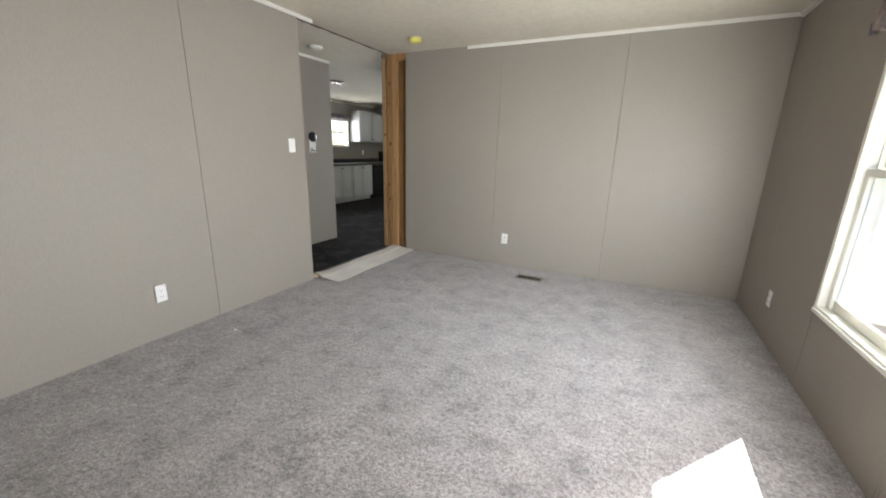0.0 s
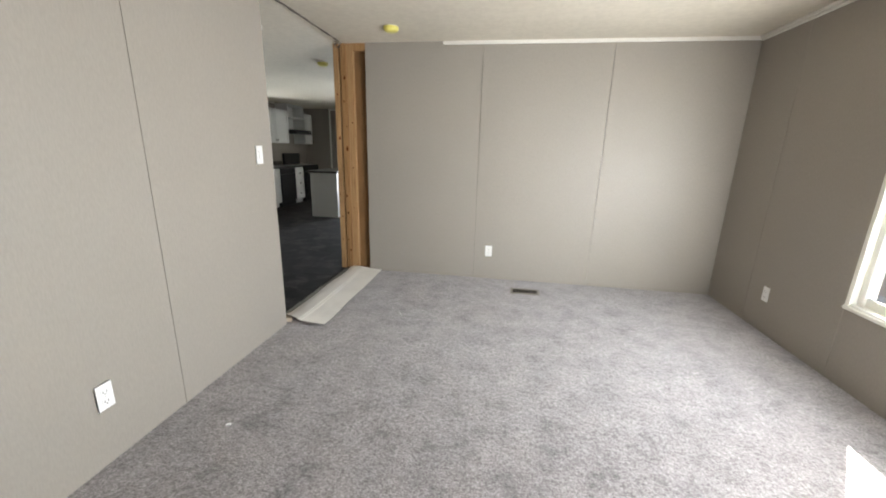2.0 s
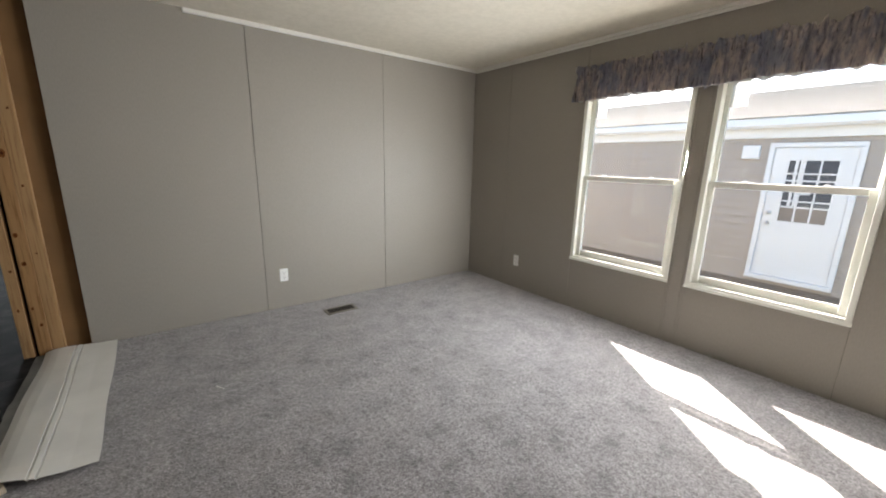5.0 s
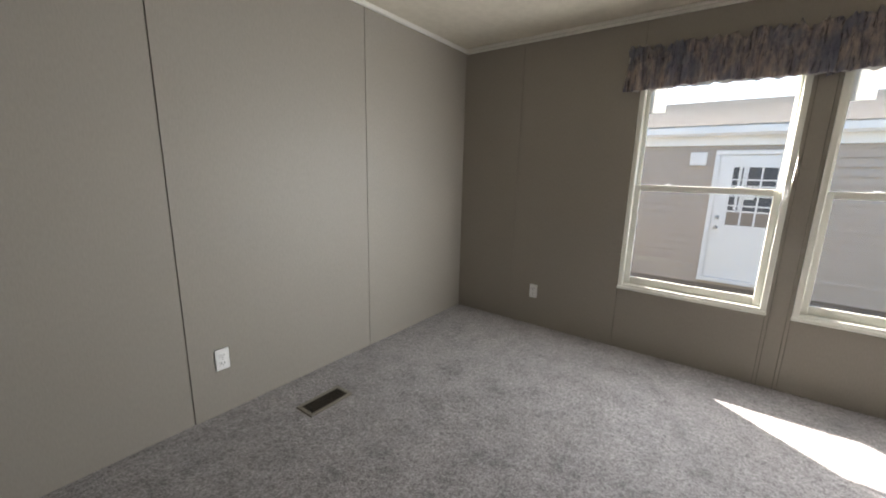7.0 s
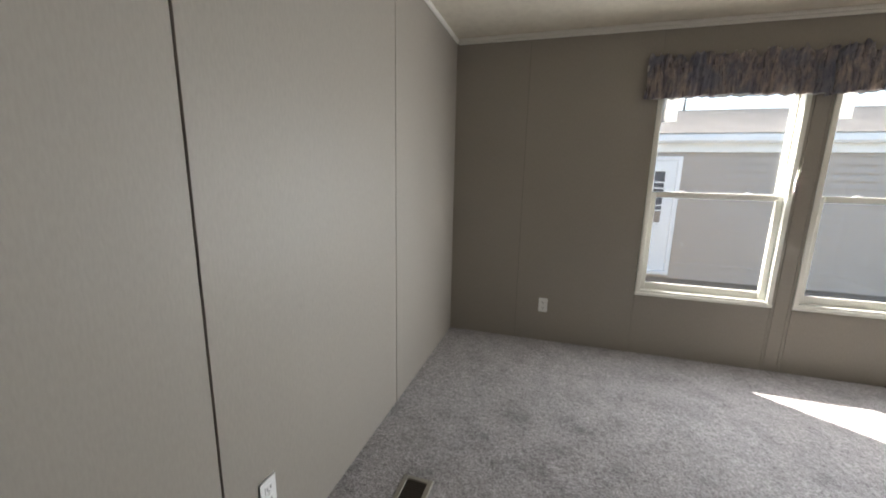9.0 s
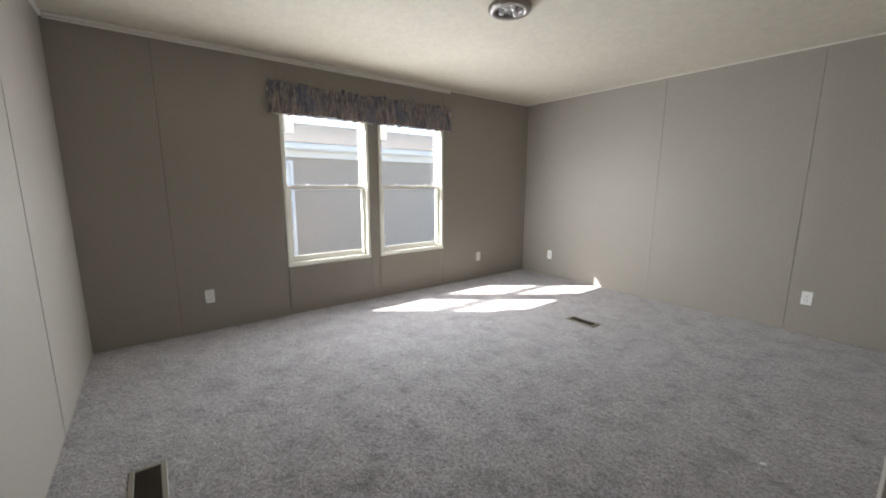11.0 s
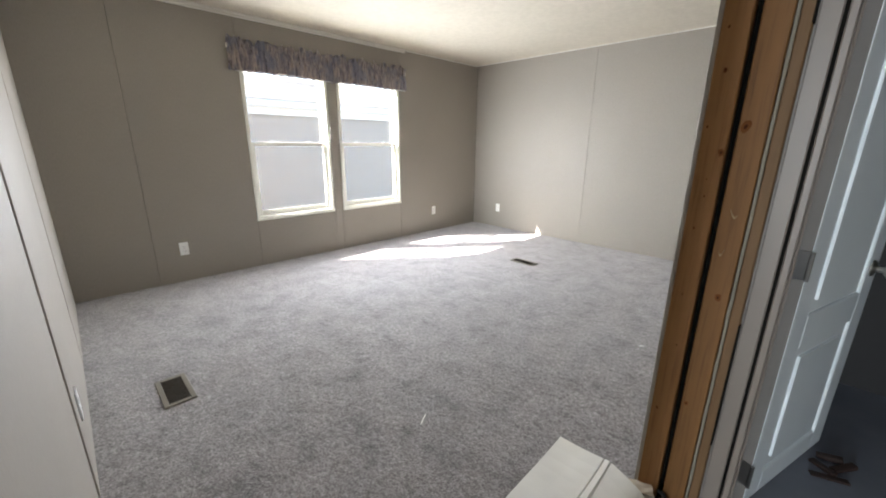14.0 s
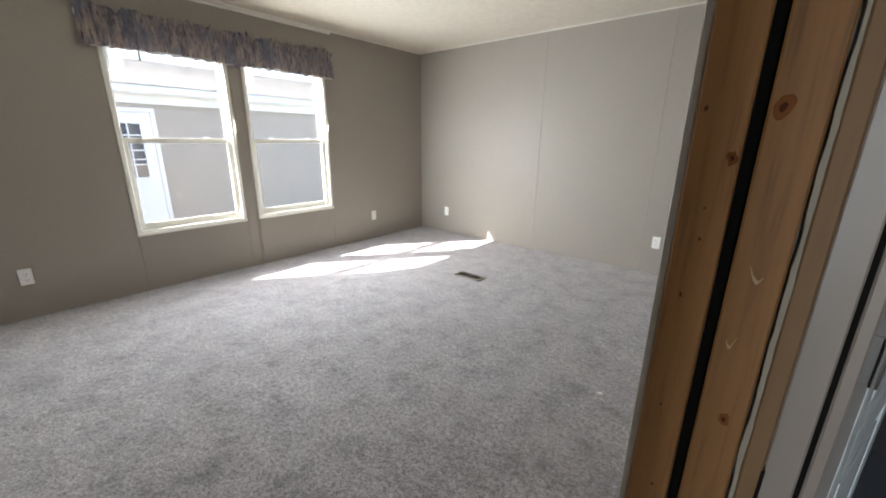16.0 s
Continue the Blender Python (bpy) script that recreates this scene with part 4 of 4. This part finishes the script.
# ---- kitchen ----
def cabinet(name, x0, x1, y0, y1, z0, z1, face, doors, label, drawers=0, toe=0.0):
    """A white cabinet; face '+x' or '-y' or '+y' or '-x' tells where its doors are."""
    c = thing(name, ((x0 + x1) / 2, (y0 + y1) / 2, z0), label, "cabinet")
    if face in "+x-x":
        w, d, rz = y1 - y0, x1 - x0, 90 if face == "+x" else -90
    else:
        w, d, rz = x1 - x0, y1 - y0, 0 if face == "-y" else 180
    c.matrix_world = pose((x0 + x1) / 2, (y0 + y1) / 2, z0, 0, 0, rz)
    h = z1 - z0
    rows = [(-w / 2, w / 2, -d / 2 + 0.02, d / 2, toe, h)]
    if toe:
        rows.append((-w / 2, w / 2, -d / 2 + 0.08, d / 2, 0, toe))
    part("body", boxes(rows, 0.002), M_CAB, c)
    n = max(doors, 1)
    if drawers:
        for k in range(drawers):
            a, b = toe + 0.02 + (h - toe - 0.03) * k / drawers, toe + 0.02 + (h - toe - 0.03) * (k + 1) / drawers - 0.012
            dr = part("drawer", boxes([(-w / 2 + 0.01, w / 2 - 0.01, -d / 2, -d / 2 + 0.02, a, b)], 0.003), M_CAB, c)
            part("knob", boxes([(-0.014, 0.014, -d / 2 - 0.022, -d / 2, (a + b) / 2 - 0.014, (a + b) / 2 + 0.014)], 0.005), M_BLACK, dr, "small black knob")
    else:
        for k in range(n):
            a, b = -w / 2 + w * k / n + 0.006, -w / 2 + w * (k + 1) / n - 0.006
            z_a, z_b = toe + 0.015, h - 0.012
            r = 0.055
            rows = [(a, b, -d / 2 + 0.008, -d / 2 + 0.019, z_a, z_b), (a, a + r, -d / 2, -d / 2 + 0.019, z_a, z_b), (b - r, b, -d / 2, -d / 2 + 0.019, z_a, z_b), (a + r, b - r, -d / 2, -d / 2 + 0.019, z_a, z_a + r), (a + r, b - r, -d / 2, -d / 2 + 0.019, z_b - r, z_b)]
            dr = part("door", boxes(rows, 0.002), M_CAB, c)
            kx = b - 0.03 if (k % 2 == 0) else a + 0.03
            kz = z_b - 0.05 if toe else z_a + 0.05
            part("knob", boxes([(kx - 0.012, kx + 0.012, -d / 2 - 0.022, -d / 2, kz - 0.012, kz + 0.012)], 0.004), M_BLACK, dr, "small black knob")
    return c


XF = -6.10                                                   # front of the base units on the west wall
cabinet("base_cabinet", KX, XF, 5.75, 6.70, 0, 0.87, "+x", 2, "white base cabinet with two panel doors", toe=0.10)
cabinet("base_cabinet", KX, XF, 6.705, 7.45, 0, 0.87, "+x", 2, "white base cabinet with two panel doors under the sink", toe=0.10)
cabinet("base_cabinet", KX, XF, 7.455, 8.22, 0, 0.87, "+x", 2, "white base cabinet with two panel doors beside the dishwasher", toe=0.10)
cabinet("drawer_unit", KX, XF, 8.86, 9.27, 0, 0.87, "+x", 0, "white cabinet with three drawers beside the range", drawers=3, toe=0.10)
dw = thing("dishwasher", (-6.40, 8.54, 0), "black dishwasher under the dark worktop", "dishwasher")
part("body", boxes([(-0.29, 0.28, -0.31, 0.31, 0.0, 0.865)], 0.004), M_BLACK, dw)
part("door", boxes([(0.281, 0.315, -0.30, 0.30, 0.11, 0.74)], 0.006), M_BLACK, dw)
part("control_panel", boxes([(0.281, 0.318, -0.30, 0.30, 0.75, 0.86)], 0.006), M_BLACK, dw)
lone("worktop", boxes([(KX + 0.002, XF + 0.03, 5.74, 9.28, 0.872, 0.91), (KX + 0.002, KX + 0.02, 5.74, 9.28, 0.911, 1.0)], 0.004), M_COUNTER, "dark laminate worktop along the window wall", "worktop")
rg = thing("range", (-6.37, 9.66, 0), "black electric range with a tall back panel", "range")
part("body", boxes([(-0.30, 0.28, -0.375, 0.375, 0, 0.905)], 0.005), M_BLACK, rg)
part("oven_door", boxes([(0.281, 0.32, -0.36, 0.36, 0.20, 0.75)], 0.008), M_BLACK, rg)
b = bmesh.new()
tube(b, (0.345, -0.30, 0.72), (0.345, 0.30, 0.72), 0.012, n=10)
part("oven_handle", b, M_STEEL, rg)
part("back_panel", boxes([(-0.30, -0.24, -0.375, 0.375, 0.906, 1.19)], 0.01), M_BLACK, rg)
for k in range(4):
    b = bmesh.new()
    lathe(b, [(0.09, 0.906), (0.09, 0.912), (0.0005, 0.913)], 20, Matrix.Translation((0.12 - 0.28 * (k // 2), -0.19 + 0.38 * (k % 2), 0)))
    part("burner", b, M_HINGE, rg)
hd = thing("range_hood", (-6.45, 9.58, 1.66), "black range hood under open shelves", "range hood")
part("body", boxes([(-0.25, 0.25, -0.38, 0.38, 0.03, 0.10)], 0.01), M_BLACK, hd)
part("lip", boxes([(0.0, 0.27, -0.38, 0.38, 0.0, 0.029)], 0.006), M_BLACK, hd)
cabinet("wall_cabinet", KX, -6.38, 8.12, 9.19, 1.43, 2.19, "+x", 2, "white wall cabinet with two doors beside the window")
cabinet("wall_cabinet", KX, -6.38, 9.97, 10.37, 1.43, 2.19, "+x", 1, "narrow white wall cabinet beside the hood")
sh = thing("open_shelf", (-6.54, 9.58, 1.765), "white open wall shelf with two cubbies above the hood", "shelf")
part("carcass", boxes([(-0.16, 0.16, -0.385, -0.365, 0, 0.59), (-0.16, 0.16, 0.365, 0.385, 0, 0.59), (-0.16, 0.16, -0.365, 0.365, 0, 0.02), (-0.16, 0.16, -0.365, 0.365, 0.57, 0.59), (-0.16, -0.15, -0.365, 0.365, 0.02, 0.57)], 0.002), M_CAB, sh)
part("shelf", boxes([(-0.15, 0.155, -0.365, 0.365, 0.275, 0.305)], 0.002), M_CAB, sh)

isl = thing("kitchen_island", (-4.63, 8.0, 0), "white kitchen island with a dark laminate top", "kitchen island")
part("body", boxes([(-0.275, 0.275, -0.68, 0.62, 0, 0.868)], 0.003), M_CAB, isl)
part("top", boxes([(-0.33, 0.30, -0.72, 0.66, 0.869, 0.908)], 0.006), M_COUNTER, isl)

cabinet("base_cabinet", -5.10, -4.44, 10.02, KY, 0, 0.87, "-y", 2, "white base cabinet on the back wall", toe=0.10)
lone("worktop", boxes([(-5.12, -4.43, 10.0, KY - 0.002, 0.872, 0.91)], 0.004), M_COUNTER, "dark laminate worktop on the back wall", "worktop")
cabinet("wall_cabinet", -5.08, -4.44, 10.28, KY, 1.43, 2.17, "-y", 2, "white wall cabinet on the back wall")
sh = thing("open_shelf", (-4.05, 10.42, 1.84), "white open cubby shelf above the refrigerator", "shelf")
part("carcass", boxes([(-0.38, -0.36, -0.2, 0.195, 0, 0.50), (0.36, 0.38, -0.2, 0.195, 0, 0.50), (-0.36, 0.36, -0.2, 0.195, 0, 0.02), (-0.36, 0.36, -0.2, 0.195, 0.48, 0.50), (-0.36, 0.36, 0.18, 0.195, 0.02, 0.48)], 0.002), M_CAB, sh)
part("shelf", boxes([(-0.36, 0.36, -0.195, 0.18, 0.23, 0.25)], 0.002), M_CAB, sh)
sh = thing("open_shelf", (-4.76, 10.45, 2.172), "white open cubby above the wall cabinet", "shelf")
part("carcass", boxes([(-0.32, -0.30, -0.17, 0.165, 0, 0.195), (0.30, 0.32, -0.17, 0.165, 0, 0.195), (-0.30, 0.30, -0.17, 0.165, 0, 0.018), (-0.30, 0.30, -0.17, 0.165, 0.177, 0.195), (-0.30, 0.30, 0.15, 0.165, 0.018, 0.177)], 0.002), M_CAB, sh)
fr = thing("refrigerator", (-4.05, 10.2, 0), "tall black refrigerator with two doors", "refrigerator")
part("body", boxes([(-0.38, 0.38, -0.32, 0.40, 0.02, 1.75)], 0.01), M_BLACK, fr)
for z0, z1 in ((0.06, 1.18), (1.20, 1.74)):
    d = part("door", boxes([(-0.378, 0.378, -0.38, -0.322, z0, z1)], 0.012, 2), M_BLACK, fr)
    part("handle", boxes([(-0.34, -0.315, -0.43, -0.381, (z0 + 0.3 if z0 > 1 else z1 - 0.5) - 0.02, z1 - 0.06 if z0 < 1 else z0 + 0.34)], 0.006), M_BLACK, d)
pot = thing("paper_towel_roll", (-4.47, 8.30, 0.909), "white roll standing on the island top", "paper roll")
b = bmesh.new()
lathe(b, [(0.058, 0), (0.06, 0.004), (0.06, 0.22), (0.058, 0.224), (0.018, 0.225), (0.018, 0.20), (0.0005, 0.20)])
part("roll", b, M_PAPER, pot, smooth=True)
fc = thing("faucet", (-6.55, 7.15, 0.91), "chrome kitchen faucet beside the sink", "faucet")
b = bmesh.new()
tube(b, (0, 0, 0), (0, 0, 0.20), 0.012, n=10)
tube(b, (0, 0, 0.195), (0.16, 0, 0.21), 0.010, n=10)
part("spout", b, M_STEEL, fc)
ow = tagged(new("outlet"), "white plastic outlet plate above the worktop", "outlet", "outlets along the walls")
ow.matrix_world = pose(KX, 8.62, 1.16, 0, 0, 90)
part("plate", boxes([(-0.036, 0.036, -0.006, 0, -0.058, 0.058)], 0.003), M_PLATE, ow)

kw = thing("window_3", (KX, (KW[0] + KW[1]) / 2, KW[2]), "white kitchen window, closed", "window", kind="structure")
a = (KW[1] - KW[0]) / 2
h = KW[3] - KW[2]
part("window_frame", boxes([(-0.1, 0.01, -a, -a + 0.04, 0, h), (-0.1, 0.01, a - 0.04, a, 0, h), (-0.1, 0.01, -a + 0.04, a - 0.04, 0, 0.04), (-0.1, 0.01, -a + 0.04, a - 0.04, h - 0.04, h), (-0.08, -0.02, -a + 0.04, a - 0.04, h / 2 - 0.02, h / 2 + 0.02)], 0.003), M_VINYL, kw)
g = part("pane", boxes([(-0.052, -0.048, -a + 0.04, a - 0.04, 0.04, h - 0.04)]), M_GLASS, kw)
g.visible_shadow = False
# window frame added out of sight, round the hall's extra lamp
bw = thing("window_added", (-3.32, KY, 0.53), "unseen back window added for hall light", "window", kind="structure")
part("window_frame", boxes([(-0.30, -0.26, -0.01, 0.1, 0, 1.44), (0.26, 0.30, -0.01, 0.1, 0, 1.44), (-0.26, 0.26, -0.01, 0.1, 0, 0.04), (-0.26, 0.26, -0.01, 0.1, 1.40, 1.44), (-0.26, 0.26, 0.01, 0.05, 0.70, 0.74)], 0.003), M_VINYL, bw)
kv = thing("valance", (KX + 0.03, (KW[0] + KW[1]) / 2, 1.90), "short brown printed kitchen valance", "valance")
bm = bmesh.new()
cols = [[bm.verts.new((0.012 * math.sin(i * 1.3), -a - 0.05 + (2 * a + 0.1) * i / 80, z)) for z in (0, 0.08, 0.16)] for i in range(81)]
for p, q in zip(cols, cols[1:]):
    for k in range(2):
        bm.faces.new((p[k], q[k], q[k + 1], p[k + 1]))
o = part("cloth", bm, M_CLOTH, kv, smooth=True)
o.modifiers.new("thickness", "SOLIDIFY").thickness = 0.002

# ---- outside ----
GZ = -0.85
bm = bmesh.new()
bmesh.ops.create_grid(bm, x_segments=2, y_segments=2, size=600, matrix=Matrix.Translation((0, 0, GZ)))
setting("ground", bm, M_GROUND, "pale dry gravelly ground", "ground")
# skirting and outer skin of the home itself
setting("wall_skirting", boxes([(XE + 0.131, XE + 0.15, YS - 0.1, KY, GZ, -0.03), (KX - 0.2, KX - 0.17, YS - 0.1, KY, GZ, -0.03)]), M_SIDING, "taupe skirting of the home", "wall")

NX = 5.30
house = thing("neighbour_house", (NX, 2.0, GZ), "taupe vinyl sided manufactured home with white trim", "house")


def hpart(name, rows, mat, parent=None, label="", bevel=0.0):
    p = parent or house
    ob = part(name, boxes([(r[0] - NX, r[1] - NX, r[2] - 2.0, r[3] - 2.0, r[4] - GZ, r[5] - GZ) for r in rows], bevel), mat, p, label)
    return ob


HY0, HY1 = -9.0, 9.5
DR = (1.50, 2.36)
hpart("wall", [(NX + 0.03, NX + 7.6, HY0, HY1, GZ + 0.47, 1.95)], M_SIDING)
hpart("skirting", [(NX + 0.05, NX + 7.5, HY0 + 0.05, HY1 - 0.05, GZ, GZ + 0.47)], plain("grey skirting", (0.20, 0.175, 0.155), 0.7, vary=0.1), None, "grey brown skirting")
# lap siding, each course a sloped board, broken round the door and windows
NW = (5.68, 6.60, 0.28, 1.62)


def lap(y0, y1, z0, z1):
    bm = bmesh.new()
    vs = [bm.verts.new(v) for v in ((0.007, y0 - 2, z0 - GZ), (0.026, y0 - 2, z1 - GZ), (0.026, y1 - 2, z1 - GZ), (0.007, y1 - 2, z0 - GZ), (0.028, y0 - 2, z0 - GZ), (0.028, y1 - 2, z0 - GZ))]
    bm.faces.new((vs[0], vs[1], vs[2], vs[3]))
    bm.faces.new((vs[0], vs[3], vs[5], vs[4]))
    part("siding_board", bm, M_SIDING, house)


z = -0.38
while z < 1.80:
    z1 = min(z + 0.125, 1.82)
    cuts = [HY0]
    if -0.45 < z < 1.72:
        cuts += [DR[0] - 0.07, DR[1] + 0.07]
    if NW[2] - 0.09 < z < NW[3]:
        cuts += [NW[0], NW[1]]
    cuts.append(HY1)
    for a, b in zip(cuts[::2], cuts[1::2]):
        lap(a, b, z, z1)
    z = z1
hpart("frieze", [(NX - 0.02, NX + 0.03, HY0, HY1, 1.80, 1.95)], M_WHITE_OUT, None, "white frieze board", 0.005)
hpart("gutter", [(NX - 0.16, NX - 0.02, HY0, HY1, 1.955, 2.09)], M_WHITE_OUT, None, "white gutter and fascia", 0.02)
hpart("soffit", [(NX - 0.14, NX + 0.03, HY0, HY1, 1.945, 1.954)], M_WHITE_OUT)
# shingled roof in courses
bm = bmesh.new()
n = 26
for k in range(n):
    x0, x1 = NX - 0.17 + 4.0 * k / n, NX - 0.17 + 4.0 * (k + 1) / n + 0.02
    z0, z1 = 2.09 + 0.96 * k / n, 2.09 + 0.96 * (k + 1) / n
    vs = [bm.verts.new((x - NX, y - 2, zz - GZ)) for x, y, zz in ((x0, HY0 - 0.2, z0 + 0.008), (x0, HY1 + 0.2, z0 + 0.008), (x1, HY1 + 0.2, z1), (x1, HY0 - 0.2, z1), (x0, HY0 - 0.2, z0 - 0.004), (x0, HY1 + 0.2, z0 - 0.004))]
    bm.faces.new((vs[0], vs[1], vs[2], vs[3]))
    bm.faces.new((vs[0], vs[4], vs[5], vs[1]))
roof = part("roof", bm, M_SHINGLE, house, "brown asphalt shingle roof paled for glare")
hpart("roof_back", [(NX + 3.83, NX + 7.8, HY0 - 0.2, HY1 + 0.2, 1.96, 3.0)], M_SHINGLE)
M_VENT = plain("dark vent metal", (0.10, 0.09, 0.085), 0.6, vary=0.15)
b = bmesh.new()
tube(b, (8.82 - NX, 0.62 - 2, 2.94 - GZ), (8.82 - NX, 0.62 - 2, 3.30 - GZ), 0.03, n=12)
part("vent_pipe", b, M_VENT, house, "thin dark vent pipe", True)
# door with a small-paned window
hd2 = hpart("door", [(NX + 0.0, NX + 0.03, DR[0], DR[1], -0.25, 0.60), (NX + 0.0, NX + 0.03, DR[0], 1.66, 0.60, 1.66), (NX + 0.0, NX + 0.03, 2.18, DR[1], 0.60, 1.66), (NX + 0.0, NX + 0.03, 1.66, 2.18, 1.48, 1.66)], M_WHITE_OUT, None, "white door with a small-paned window")
hpart("door_frame", [(NX - 0.02, NX + 0.02, DR[0] - 0.07, DR[0] - 0.005, -0.254, 1.664), (NX - 0.02, NX + 0.02, DR[1] + 0.005, DR[1] + 0.07, -0.254, 1.664), (NX - 0.02, NX + 0.02, DR[0] - 0.07, DR[1] + 0.07, 1.665, 1.73), (NX - 0.04, NX + 0.02, DR[0] - 0.07, DR[1] + 0.07, -0.32, -0.255)], M_WHITE_OUT, None, "white door frame", 0.004)
hpart("pane", [(NX + 0.018, NX + 0.022, 1.66, 2.18, 0.81, 1.48)], plain("dark far glass", (0.10, 0.105, 0.115), 0.05), hd2, "dark reflecting glass")
# brown base stands for what the lower glass reflects
hpart("pane", [(NX + 0.018, NX + 0.022, 1.66, 2.18, 0.60, 0.81)], plain("far glass with painted reflection", (0.27, 0.23, 0.195), 0.1), hd2, "glass coloured brown as a painted reflection")
hpart("curtain", [(NX + 0.0172, NX + 0.0178, 2.02, 2.055, 0.83, 1.48), (NX + 0.0172, NX + 0.0178, 2.075, 2.11, 0.83, 1.48), (NX + 0.0172, NX + 0.0178, 1.88, 2.0, 1.00, 1.12)], M_WHITE_OUT, hd2, "pale curtain strips behind the glass")
for y in (1.66 + 0.52 / 3, 1.66 + 2 * 0.52 / 3):
    hpart("muntin", [(NX + 0.004, NX + 0.016, y - 0.011, y + 0.011, 0.60, 1.48)], M_WHITE_OUT, hd2)
# bars beyond a three-row grille stand for its mirror image in the glass
for z in (1.295, 1.195, 1.05, 0.90, 0.815):
    hpart("muntin", [(NX + 0.004, NX + 0.0165, 1.66, 2.18, z - 0.011, z + 0.011)], M_WHITE_OUT, hd2)
for z in (0.55, 0.71):
    b = bmesh.new()
    lathe(b, [(0.03, 0), (0.03, 0.01), (0.022, 0.05), (0.0005, 0.055)], 14, Matrix.Translation((0.0, 2.29 - 2, z - GZ)) @ pose(0, 0, 0, 0, -90))
    part("knob", b, M_STEEL, hd2, "brushed metal knob", True)
hpart("wall_box", [(NX - 0.03, NX + 0.02, 2.54, 2.76, 1.50, 1.70)], M_WHITE_OUT, None, "white square mounting block", 0.006)
hw = hpart("window", [(NX - 0.02, NX + 0.03, NW[0], NW[0] + 0.07, NW[2], NW[3]), (NX - 0.02, NX + 0.03, NW[1] - 0.07, NW[1], NW[2], NW[3]), (NX - 0.02, NX + 0.03, NW[0] + 0.07, NW[1] - 0.07, NW[2], NW[2] + 0.07), (NX - 0.02, NX + 0.03, NW[0] + 0.07, NW[1] - 0.07, NW[3] - 0.07, NW[3]), (NX - 0.01, NX + 0.03, NW[0] + 0.07, NW[1] - 0.07, 0.98, 1.05)], M_WHITE_OUT, None, "white framed window", 0.004)
hpart("pane", [(NX + 0.012, NX + 0.016, NW[0] + 0.07, NW[1] - 0.07, 1.05, NW[3] - 0.07)], plain("far window glass", (0.10, 0.14, 0.13), 0.05), hw, "greenish reflecting glass")
hpart("screen", [(NX + 0.006, NX + 0.010, NW[0] + 0.07, NW[1] - 0.07, NW[2] + 0.07, 0.98)], plain("insect screen", (0.38, 0.37, 0.35), 0.8), hw, "pale insect screen")
